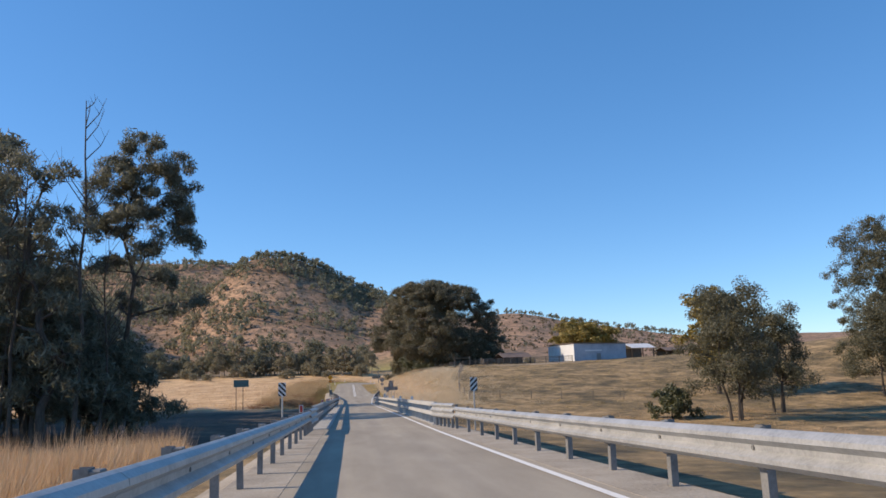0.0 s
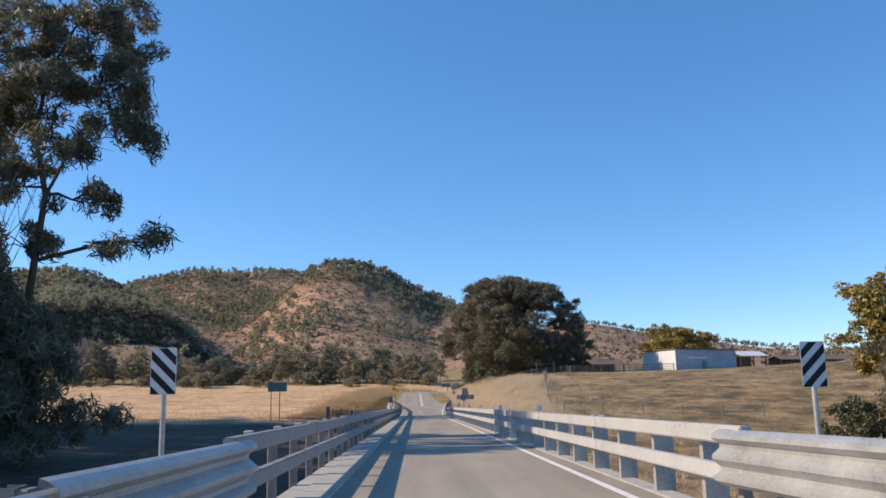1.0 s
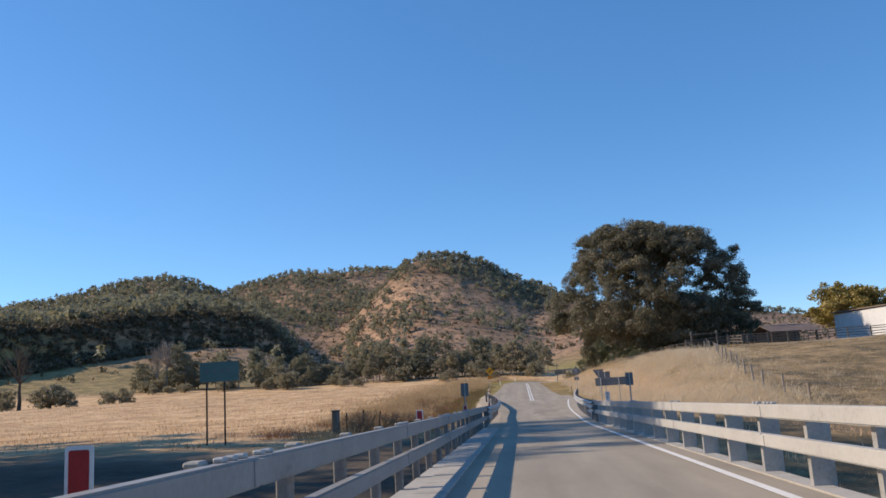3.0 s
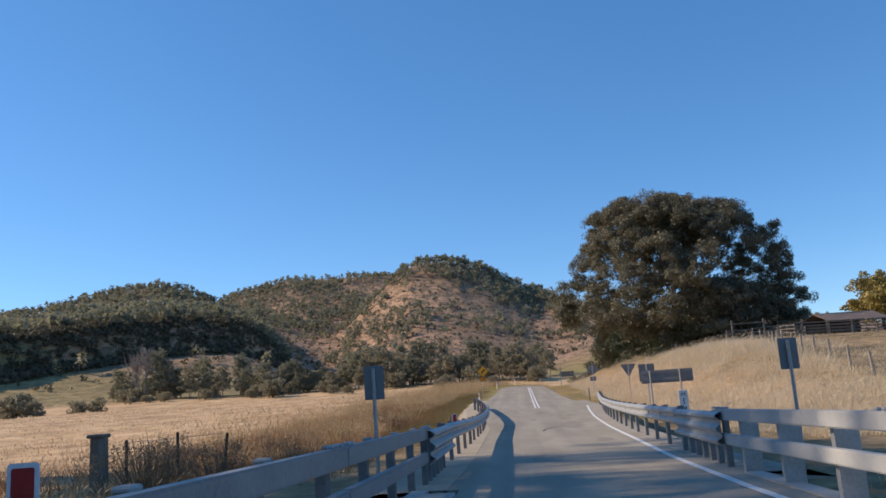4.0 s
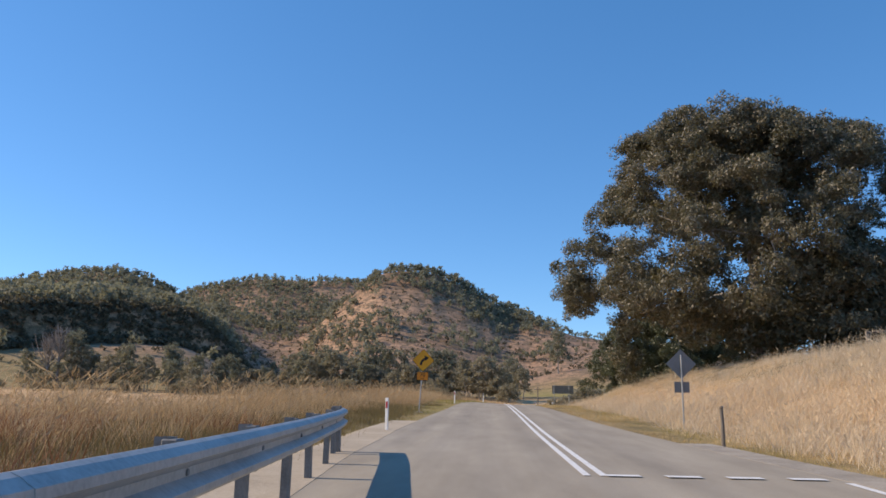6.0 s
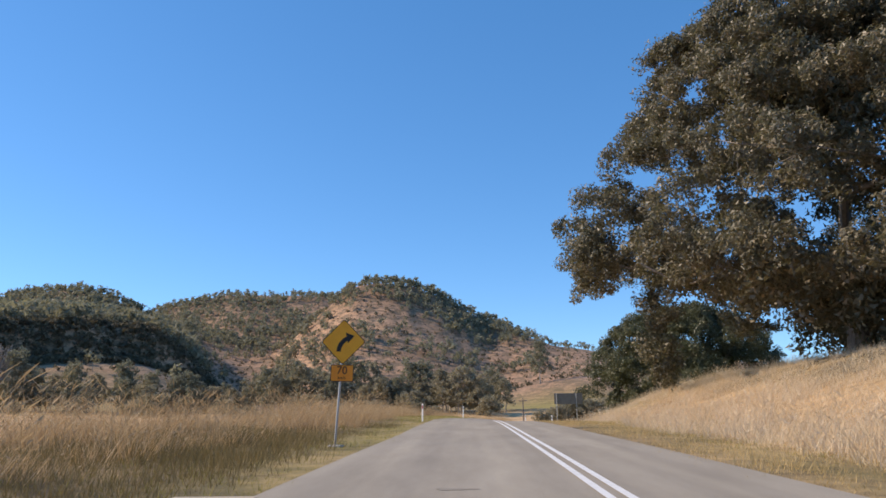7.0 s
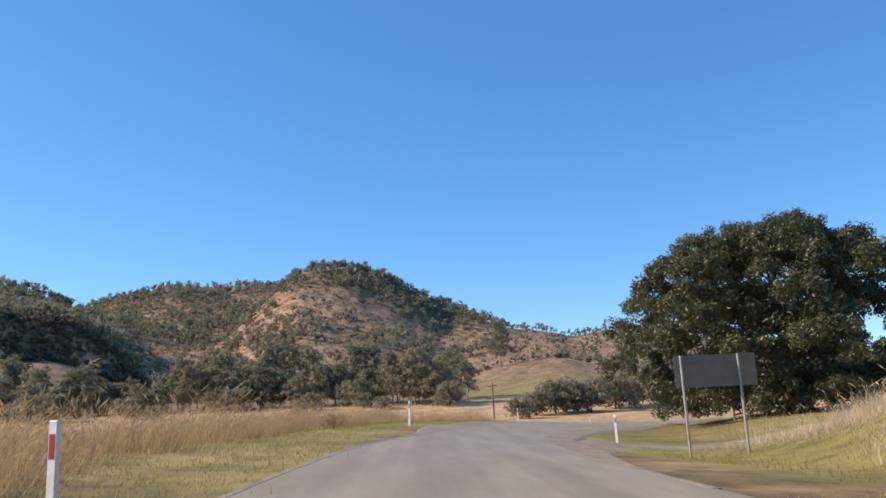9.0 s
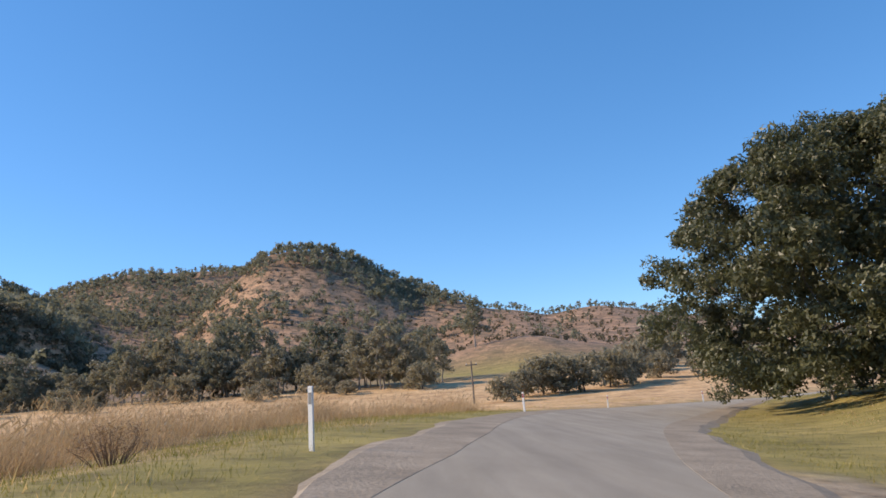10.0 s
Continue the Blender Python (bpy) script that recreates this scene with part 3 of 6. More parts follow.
BR0, BR1 = 28.5, 91.5
seal_l = table([-60, 28, 97, 113, 123, 135, 145, 165, 190, 200, 206, 214, 220, 234, 247, 300, 400], [-1.95, -1.95, -2.0, -2.3, -3.0, -3.8, -4.0, -3.6, -3.6, -3.0, -2.3, -1.72, -1.7, -2.6, -3.2, -3.2, -3.0])
seal_r = table([-60, 28, 97, 109, 118, 132, 150, 190, 205, 210, 214, 220, 236, 247, 258, 300, 400], [1.72, 1.72, 1.95, 2.2, 2.45, 3.25, 2.4, 1.75, 1.75, 1.55, 1.8, 2.3, 3.2, 4.2, 5.0, 4.0, 3.0])
ribbon("road", M_ASPHALT, -60, BR0, seal_l, seal_r, 0.0, thick=0.15, label="grey chip-seal country road with worn wheel tracks", cross=6)
ribbon("road", M_ASPHALT, BR1, 480, seal_l, seal_r, 0.0, thick=0.15, label="grey chip-seal country road rising to a bend", cross=6)
for nm, a, b, lo, hi, lab in (
        ("shoulder", -60, BR0, lambda s: seal_l(s) - 1.1, lambda s: seal_l(s) + 0.05, "pale gravel road shoulder under the guardrail"),
        ("shoulder", -60, BR0, lambda s: seal_r(s) - 0.05, lambda s: seal_r(s) + 1.1, "pale gravel road shoulder under the guardrail"),
        ("shoulder", BR1, 150, lambda s: seal_l(s) - 1.3, lambda s: seal_l(s) + 0.05, "pale gravel road shoulder beside the guardrail"),
        ("shoulder", BR1, 140, lambda s: seal_r(s) - 0.05, lambda s: seal_r(s) + 1.0, "pale gravel road shoulder beside the guardrail"),
        ("shoulder", 190, 300, lambda s: seal_l(s) - 0.1 - (1.9 - 0.8 * float(smooth(224, 250, s)) + 0.3 * math.sin(s * 0.9) * math.sin(s * 0.37)) * float(smooth(203, 216, s)), lambda s: seal_l(s) + 0.05, "dusty widened gravel shoulder on the bend"),
        ("shoulder", 190, 272, lambda s: seal_r(s) - 0.05, lambda s: seal_r(s) + 0.1 + (1.5 + 0.3 * math.sin(s * 0.7) * math.sin(s * 0.41)) * float(smooth(192, 204, s)), "dusty gravel on the inside of the bend")):
    ribbon(nm, M_BENDGRAVEL if a == 190 else M_DIRT if a == BR1 and lo(120) < 0 else M_GRAVEL, a, b, lo, hi, 0.004, thick=0.12, label=lab, category="shoulder", cross=3, fall=0.11)


def strip(name, pts, width, material, lift=0.006, label="", z_of=None):
    """A painted stripe along plan points."""
    vs, fs = [], []
    for i, (x, y) in enumerate(pts):
        d = Vector((pts[min(i + 1, len(pts) - 1)][0] - pts[max(i - 1, 0)][0], pts[min(i + 1, len(pts) - 1)][1] - pts[max(i - 1, 0)][1])).normalized()
        s, _ = road_coords(x, y)
        z = float(road_z(s)) + lift
        for k in (-0.5, 0.5):
            vs.append((x + d.y * width * k, y - d.x * width * k, z))
    for i in range(len(pts) - 1):
        fs.append((2 * i, 2 * i + 1, 2 * i + 3, 2 * i + 2))
    return tagged(mesh_part(name, mesh_from(name, vs, fs), material), label, "road marking", kind="structure")


edge_x = table([-60, 90, 95, 101, 109, 118, 126, 132.3], [2.27, 2.27, 2.36, 2.58, 2.78, 3.1, 3.5, 3.9])
strip("edge_line", [(edge_x(y), y) for y in np.arange(-60, 132.4, 1.0)], 0.11, M_LINE, 0.008, "worn white edge line along the road")
for o in (-0.11, 0.11):
    strip("centre_line", [road_point(s, o) for s in np.arange(132.4, 187, 2.0)], 0.10, M_LINE, 0.010, "white double centre line over the crest")
for k in range(4):
    strip("hold_line", [(0.95 + k * 0.78, 132.45 - 0.02 * k), (1.40 + k * 0.78, 132.44 - 0.02 * k)], 0.30, M_LINE, 0.014, "broken white give-way line across one lane")
tar = [(0.55 + 0.9 * (k / 9)**2, 108.6 + 0.36 * k) for k in range(10)]
strip("tar_patch", tar, 0.09, M_TAR, 0.005, "dark curved skid mark on the road")


def worn_patch(x, y, w, l, seed):
    """A ragged dark worn place in the seal."""
    rng = np.random.default_rng(seed)
    n = 40
    pts = []
    for k in range(n):
        a = math.tau * k / n
        q = 0.78 + 0.16 * math.sin(3 * a + seed) + 0.10 * math.sin(7 * a + 2.3 * seed) + 0.05 * rng.random()
        px, py = x + w * q * math.cos(a), y + l * q * math.sin(a)
        pts.append((px, py, float(road_z(py)) + 0.004))
    c = (x, y, float(road_z(y)) + 0.004)
    me = mesh_from("worn_patch", [c] + pts, [(0, 1 + k, 1 + (k + 1) % n) for k in range(n)])
    tagged(mesh_part("worn_patch", me, M_WORN), "darker worn patch in the road seal", "road patch", kind="structure")


for k, (x, y, w, l) in enumerate(((1.75, 118.5, 0.35, 1.4), (2.2, 121.5, 0.28, 1.8), (1.45, 123.5, 0.22, 1.2), (0.35, 119.0, 0.18, 1.5), (1.6, 112.5, 0.75, 3.2), (0.9, 111.5, 0.3, 0.8), (-0.9, 150.5, 0.3, 0.12), (1.9, 102.0, 0.25, 1.0))):
    worn_patch(x, y, w, l, 900 + k)

# ---------------------------------------------------------------- bridge
bridge = thing("bridge", "one-lane concrete bridge with grey deck over a dry creek", "bridge")
ribbon("deck", M_ASPHALT, BR0, BR1, lambda s: -1.78, lambda s: 1.80, 0.0, thick=0.35, parent=bridge, cross=4)
for a, b, nm in ((-2.40, -2.18, "deck_edge"), (1.80, 2.02, "deck_edge")):
    ribbon(nm, M_CONCRETE, BR0, BR1, lambda s: a, lambda s: b, 0.02, thick=0.45, parent=bridge, cross=1)
for off in (-1.6, 0.0, 1.4):
    ribbon("girder", M_CONCRETE, BR0, BR1, lambda s: off - 0.2, lambda s: off + 0.2, -0.36, thick=0.7, parent=bridge, cross=1)
for y in (29.0, 44.5, 60.0, 75.5, 91.0):
    zt = float(road_z(y)) - 1.06
    part("pier", box_bm((CX - 2.2, y - 0.3, zt - 5.0), (CX + 1.9, y + 0.3, zt), 0.03), M_CONCRETE, bridge)
# footway slabs beside the deck, one by one
slab_me = None
y = BR0 + 0.02
while y < BR1 - 1.2:
    if slab_me is None:
        bm = box_bm((-0.2, 0.0, -0.30), (0.2, 1.16, 0.035), 0.012)
        slab_me = bpy.data.meshes.new("slab")
        bm.to_mesh(slab_me)
        bm.free()
    s = mesh_part("slab", slab_me, M_CONCRETE, bridge)
    s.location = (CX - 1.98, y, float(road_z(y)))
    s.rotation_euler = (math.atan2(float(road_z(y + 1.2) - road_z(y)), 1.2), 0, 0)
    y += 1.2

# ---------------------------------------------------------------- guardrails
W_PROFILE = [(0.0, 0.31), (0.030, 0.296), (0.078, 0.262), (0.082, 0.225), (0.012, 0.178), (0.008, 0.132), (0.082, 0.085), (0.078, 0.048), (0.030, 0.014), (0.0, 0.0)]
THRIE_PROFILE = [(0.0, 0.50), (0.03, 0.487), (0.078, 0.455), (0.082, 0.42), (0.012, 0.372), (0.010, 0.335), (0.082, 0.27), (0.082, 0.235), (0.010, 0.165), (0.012, 0.13), (0.082, 0.085), (0.078, 0.048), (0.03, 0.014), (0.0, 0.0)]


def sweep_rail(name, profile, pts, side, material, parent, thick=0.006, label=""):
    """A folded steel rail along points (x, y, bottom z); side +1: the folds face +x."""
    vs, fs = [], []
    n = len(profile)
    for i, p in enumerate(pts):
        a, b = Vector(pts[max(i - 1, 0)]), Vector(pts[min(i + 1, len(pts) - 1)])
        d = b - a
        nrm = Vector((d.y, -d.x, 0)).normalized() * side
        for inner in (0, 1):
            for u, v in profile:
                q = Vector(p) + nrm * (u - thick * inner) + Vector((0, 0, v))
                vs.append(q)
    m = 2 * n
    for i in range(len(pts) - 1):
        a, b = i * m, (i + 1) * m
        for k in range(n - 1):
            fs.append((a + k, a + k + 1, b + k + 1, b + k))
            fs.append((a + n + k, b + n + k, b + n + k + 1, a + n + k + 1))
        fs.append((a, b, b + n, a + n))
        fs.append((a + n - 1, a + 2 * n - 1, b + 2 * n - 1, b + n - 1))
    for a in (0, (len(pts) - 1) * m):
        for k in range(n - 1):
            fs.append((a + k, a + n + k, a + n + k + 1, a + k + 1))
    me = mesh_from(name, vs, fs)
    bm = bmesh.new()
    bm.from_mesh(me)
    bmesh.ops.recalc_face_normals(bm, faces=bm.faces)
    bm.to_mesh(me)
    bm.free()
    return mesh_part(name, me, material, parent, label)


def channel_bm(h, w=0.11, d=0.075, t=0.007):
    """A rolled C post standing on z = 0, open towards +y."""
    bm = bmesh.new()
    prof = [(-w / 2, 0), (w / 2, 0), (w / 2, d), (w / 2 - t, d), (w / 2 - t, t), (-w / 2 + t, t), (-w / 2 + t, d), (-w / 2, d)]
    lo = [bm.verts.new((x, y - d / 2, 0)) for x, y in prof]
    hi = [bm.verts.new((x, y - d / 2, h)) for x, y in prof]
    k = len(prof)
    for i in range(k):
        bm.faces.new((lo[i], lo[(i + 1) % k], hi[(i + 1) % k], hi[i]))
    bm.faces.new(hi)
    bm.faces.new(lo[::-1])
    return bm


def shared(name, bm):
    me = bpy.data.meshes.new(name)
    bm.to_mesh(me)
    bm.free()
    return me


POST_ME = shared("post", channel_bm(1.35))
POST_ME.materials.append(M_POST)
BLOCK_ME = shared("spacer", box_bm((-0.05, -0.055, -0.17), (0.05, 0.055, 0.17), 0.008))
BLOCK_ME.materials.append(M_POST)
bm = bmesh.new()
bmesh.ops.create_cone(bm, cap_ends=True, segments=8, radius1=0.022, radius2=0.016, depth=0.018, matrix=Matrix.Rotation(radians(90), 4, "Y"))
BOLT_ME = shared("bolt", bm)
BOLT_ME.materials.append(M_POST)


def guardrail(label, x_of, y0, y1, side, top_of, post_off, span=4.0, post_gap=2.0):
    g = thing("guardrail", label, "guardrail", "guardrails along the road")
    y = y0
    n = max(1, int(round((y1 - y0) / span)))
    for k in range(n):
        a, b = y0 + (y1 - y0) * k / n, y0 + (y1 - y0) * (k + 1) / n
        ys = np.linspace(a, b + (0.16 if k < n - 1 else 0), 5)
        lap = 0.004 * (k % 2)
        sweep_rail("rail_panel", W_PROFILE, [(x_of(v) + lap * side, v, float(road_z(v)) + top_of(v) - 0.31) for v in ys], side, M_GALV, g)
    m = int((y1 - y0) / post_gap)
    for k in range(m + 1):
        v = y0 + 0.35 + k * post_gap
        if v > y1 - 0.1:
            break
        z, top = float(road_z(v)), top_of(v)
        p = mesh_part("post", POST_ME, None, g)
        p.location = (x_of(v) - side * post_off, v, z + top - 1.33)
        p.rotation_euler = (random.uniform(-0.02, 0.02), random.uniform(-0.015, 0.015), radians(90 if side > 0 else -90) + random.uniform(-0.06, 0.06))
        s = mesh_part("spacer", BLOCK_ME, None, g)
        s.location = (x_of(v) - side * (post_off / 2 + 0.005), v, z + top - 0.16)
        s.scale = ((post_off - 0.045) / 0.1, 1, 1)
        q = mesh_part("bolt", BOLT_ME, None, g)
        q.location = (x_of(v) + side * 0.016, v, z + top - 0.155)
    return g


lx_app = table([-60, 0, 26], [-1.62, -1.52, -1.46])
rx_app = table([-60, 10, 26], [3.05, 2.96, 2.86])
lx_end = table([91, 108, 113, 118, 124, 130, 134.5, 136], [-1.46, -1.48, -1.52, -1.68, -2.02, -2.52, -2.98, -3.2])
rx_end = table([91, 96, 105, 113, 121, 130, 132], [2.62, 2.72, 3.0, 3.33, 3.75, 4.45, 4.62])
guardrail("weathered galvanised W-beam guardrail on steel posts before the bridge", lx_app, -40, 24.6, 1, table([0, 1], [0.71, 0.71]), 0.13)
guardrail("sunlit galvanised W-beam guardrail on steel posts before the bridge", rx_app, -40, 24.2, -1, table([0, 1], [0.67, 0.67]), 0.10)
guardrail("galvanised W-beam guardrail flaring away after the bridge", lx_end, 95.2, 136.0, 1, table([95, 98, 101, 104, 110, 113, 116], [0.78, 0.76, 0.73, 0.695, 0.695, 0.73, 0.77]), 0.13)
guardrail("galvanised W-beam guardrail flaring away beside the edge line", rx_end, 96.0, 131.6, -1, table([0, 1], [0.79, 0.79]), 0.12)


def rail_end(x, y, top, side, label):
    """The bull-nose end of a rail: a curled plate and its stout post."""
    e = thing("rail_terminal", label, "guardrail end", loc=(x, y, float(road_z(y)) + top))
    bm = bmesh.new()
    ring = []
    for a in range(0, 181, 20):
        c, s_ = math.cos(radians(a)), math.sin(radians(a))
        ring.append([bm.verts.new((side * (-0.09 + 0.10 * c), 0.10 * s_, z)) for z in (-0.31, -0.24, -0.16, -0.07, 0.0)])
    for r0, r1 in zip(ring, ring[1:]):
        for k in range(4):
            bm.faces.new((r0[k], r1[k], r1[k + 1], r0[k + 1]))
    bmesh.ops.solidify(bm, geom=bm.faces[:], thickness=0.006)
    part("end_plate", bm, M_GALV, e)
    part("end_post", box_bm((-0.10 - side * 0.09, -0.1, -1.3), (0.06 - side * 0.09, 0.06, 0.03), 0.01), M_POST, e)


rail_end(lx_end(136.0), 136.0, 0.77, 1, "curled galvanised guardrail end on a steel post")
rail_end(rx_end(131.6), 131.6, 0.79, -1, "curled galvanised guardrail end on a steel post")

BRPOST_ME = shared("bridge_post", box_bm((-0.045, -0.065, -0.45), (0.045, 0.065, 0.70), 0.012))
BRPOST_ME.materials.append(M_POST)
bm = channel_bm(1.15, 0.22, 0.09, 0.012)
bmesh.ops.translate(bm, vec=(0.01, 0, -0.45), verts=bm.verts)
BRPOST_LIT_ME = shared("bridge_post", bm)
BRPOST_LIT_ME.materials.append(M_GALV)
TOPBOLT_ME = shared("splice_bolt", box_bm((-0.028, -0.03, 0.0), (0.028, 0.03, 0.028), 0.008))
TOPBOLT_ME.materials.append(M_GALV)
CAP_ME = shared("bracket", box_bm((-0.10, -0.05, -0.012), (-0.015, 0.05, 0.018), 0.01))
CAP_ME.materials.append(M_CONCRETE)


def bridge_rail(label, x, side):
    g = thing("bridge_railing", label, "bridge railing", "railings of the bridge")
    n = 12
    # the left railing's shade is put into its darker paint
    paint = M_RAILSHADE if side > 0 else M_RAILPAINT
    for k in range(n):
        a, b = BR0 - 1.0 + (BR1 - BR0 + 2.0) * k / n, BR0 - 1.0 + (BR1 - BR0 + 2.0) * (k + 1) / n
        for lo, hi in ((0.64, 0.79), (0.325, 0.465)):
            za, zb = float(road_z(a)), float(road_z(b))
            bm = box_bm((-0.05, 0, 0), (0.05, 1, 1), 0)
            for v in bm.verts:
                f = v.co.y
                v.co.y = a + 0.012 + (b - a - 0.024) * f
                v.co.z = (za * (1 - f) + zb * f) + lo + (hi - lo) * v.co.z
                v.co.x = x + v.co.x
            bmesh.ops.bevel(bm, geom=bm.edges[:], offset=0.012, segments=2, affect="EDGES")
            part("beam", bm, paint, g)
            bm = box_bm((x - 0.035, b - 0.14, (zb + lo + 0.012)), (x + 0.035 + 0.0, b + 0.14, zb + hi - 0.012), 0.0)
            for v in bm.verts:
                v.co.x += side * 0.022
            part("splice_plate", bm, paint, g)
        for o in (-0.42, -0.28, -0.14, 0.14, 0.28):
            q = mesh_part("splice_bolt", TOPBOLT_ME, None, g)
            q.location = (x - side * 0.015, b + o, float(road_z(b + o)) + 0.788)
    y = BR0 + 0.2
    while y < BR1 + 0.6:
        z = float(road_z(y))
        # right posts get lighter steel for sun, left ones darker steel for shade
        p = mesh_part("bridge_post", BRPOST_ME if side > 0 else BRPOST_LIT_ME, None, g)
        p.location = (x - side * 0.145, y, z)
        if side > 0:
            c = mesh_part("bracket", CAP_ME, None, g)
            c.location = (x - side * 0.03, y, z + 0.792)
        y += 1.573
    # doubled-up rail panels at both ends
    for a, b in ((BR0 - 4.2, BR0 - 0.6), (BR1 + 0.6, BR1 + 4.6)):
        ys = np.linspace(a, b, 6)
        near = b if a < 50 else a
        def xs(v):
            if a < 50:
                return float(np.interp(v, [a, b], [(lx_app if side > 0 else rx_app)(24.4), x + side * 0.055]))
            return float(np.interp(v, [a, b], [x + side * 0.055, (lx_end if side > 0 else rx_end)(b)]))
        pr = [(u, v * 0.92) for u, v in THRIE_PROFILE]
        sweep_rail("transition_panel", pr, [(xs(v) + side * 0.012, v, float(road_z(v)) + 0.30) for v in ys], side, M_GALV, g)
        for v in np.arange(a + 0.4, b, 0.62):
            p = mesh_part("post", POST_ME, None, g)
            p.location = (xs(v) - side * 0.12, v, float(road_z(v)) - 0.62)
            p.rotation_euler = (0, 0, radians(90 if side > 0 else -90))
    return g


bridge_rail("grey-white steel two-rail bridge railing on concrete posts, darker paint for shade", -1.46, 1)
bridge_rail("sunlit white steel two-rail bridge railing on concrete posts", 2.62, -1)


# ---------------------------------------------------------------- signs and posts
def text_mesh(body, size, material, name="lettering"):
    cu = bpy.data.curves.new(name, "FONT")
    cu.body, cu.size, cu.align_x, cu.align_y, cu.extrude = body, size, "CENTER", "CENTER", 0.0008
    ob = new(name, cu)
    dg = bpy.context.evaluated_depsgraph_get()
    me = bpy.data.meshes.new_from_object(ob.evaluated_get(dg))
    bpy.data.objects.remove(ob)
    me.materials.clear()
    me.materials.append(material)
    return me


def flat_poly(pts, thick=0.003):
    """A thin plate in the xz plane whose face looks towards -y."""
    bm = bmesh.new()
    vs = [bm.verts.new((x, 0, z)) for x, z in pts]
    f = bm.faces.new(vs)
    bmesh.ops.recalc_face_normals(bm, faces=bm.faces)
    ex = bmesh.ops.extrude_face_region(bm, geom=[f])
    bmesh.ops.translate(bm, vec=(0, thick, 0), verts=[v for v in ex["geom"] if isinstance(v, bmesh.types.BMVert)])
    bmesh.ops.recalc_face_normals(bm, faces=bm.faces)
    return bm


def pipe(parent, x, y, z0, z1, r=0.03, material=None, name="pole", lean=0.0):
    bm = bmesh.new()
    add_tube(bm, [(x + lean * (z0 - z1), y, z0), (x, y, z1)], [r, r], 10)
    return part(name, bm, material or M_GALV, parent)


def round_rect(w, h, r, seg=4):
    out = []
    for cx, cz, a0 in ((w / 2 - r, h / 2 - r, 0), (-w / 2 + r, h / 2 - r, 90), (-w / 2 + r, -h / 2 + r, 180), (w / 2 - r, -h / 2 + r, 270)):
        for k in range(seg + 1):
            a = radians(a0 + 90 * k / seg)
            out.append((cx + r * math.cos(a), cz + r * math.sin(a)))
    return out


def clip_stripes(w, h, slope, n=4):
    """Diagonal bars across a w x h board, cut to its edges."""
    out = []
    period = (h + w) / n
    for k in range(-1, n + 1):
        z0 = -h / 2 - w / 2 + k * period
        poly = [(-w / 2, z0 - slope * w / 2), (w / 2, z0 + slope * w / 2), (w / 2, z0 + slope * w / 2 + period / 2), (-w / 2, z0 - slope * w / 2 + period / 2)]
        for keep, sign in ((h / 2, 1), (-h / 2, -1)):
            res = []
            for i, (x, z) in enumerate(poly):
                px, pz = poly[i - 1]
                a, b = sign * pz <= sign * keep, sign * z <= sign * keep
                if a != b:
                    t = (keep - pz) / (z - pz)
                    res.append((px + (x - px) * t, keep))
                if b:
                    res.append((x, z))
            poly = res
            if len(poly) < 3:
                break
        if len(poly) >= 3:
            out.append(poly)
    return out


def hazard_marker(x, y, zc, slope, facing, w=0.27, h=0.49):
    gz = float(ground_z(x, y)) - 0.2
    t = thing("bridge_marker", "black and white striped bridge hazard marker on a steel post" if facing > 0 else "back of a bridge hazard marker on a steel post", "road sign", "hazard markers at the bridge ends", (x, y, zc))
    board = part("board", flat_poly(round_rect(w, h, 0.02)), M_WHITE if facing > 0 else M_SIGNBACK, t)
    for p in clip_stripes(w - 0.012, h - 0.012, slope):
        b = part("stripe", flat_poly(p, 0.002), M_BLACK, board, "black diagonal stripe")
        b.location.y = -0.0035 if facing > 0 else 0.0045
    pipe(t, 0, 0.04, gz - zc, h / 2 - 0.04, 0.028)
    if facing < 0:
        t.rotation_euler = (0, 0, 0)
        for o in t.children:
            if o.name.startswith("pole"):
                o.location.y = -0.075
    return t


hazard_marker(-2.66, 29.7, 0.80, -1.0, 1)
hazard_marker(4.29, 29.65, 0.74, 1.0, 1)
hazard_marker(-2.25, 92.8, -0.12, 1.0, -1, 0.30, 0.50)
hazard_marker(4.25, 94.3, -0.08, 1.0, -1, 0.30, 0.50)


def delineator(x, y, top, face, w=0.105, h=0.20, lean=0.0):
    z = float(road_z(y)) + top
    t = thing("delineator", "small red reflector plate with a white border on the railing" if face else "grey back of a small reflector plate on the railing", "reflector", "reflector plates on the railings", (x, y, z))
    part("plate", flat_poly(round_rect(w, h, 0.012), 0.003), M_WHITE, t)
    if face:
        r = part("reflector", flat_poly(round_rect(w - 0.03, h - 0.03, 0.008), 0.002), M_RED, t.children[0], "red reflective face")
        r.location.y = -0.003
    part("foot", box_bm((-0.02, 0.004, -h / 2 - 0.11), (0.02, 0.012, -0.02)), M_POST, t)
    for o in t.children:
        o.location.z += h / 2 + 0.03
    t.rotation_euler = (0, radians(lean), 0)


for y, dx in ((22.3, 0.0), (41.4, 0), (50.7, 0), (55.62, 0), (64.0, 0), (73.4, 0), (83.2, 0), (98.6, 0.0), (115.62, -0.15)):
    x = (lx_app if y < 27 else lx_end if y > 92 else (lambda v: -1.50))(y)
    if y > 110:
        x = -1.70
    delineator(x - 0.10, y, 0.70 if 27 < y < 92 else 0.68 if y < 100 else 0.72, True, lean=7.0 if y > 110 else 0.0)
for y in (39.0, 47.5, 55.4, 63.3):
    delineator(2.72, y, 0.72, False)


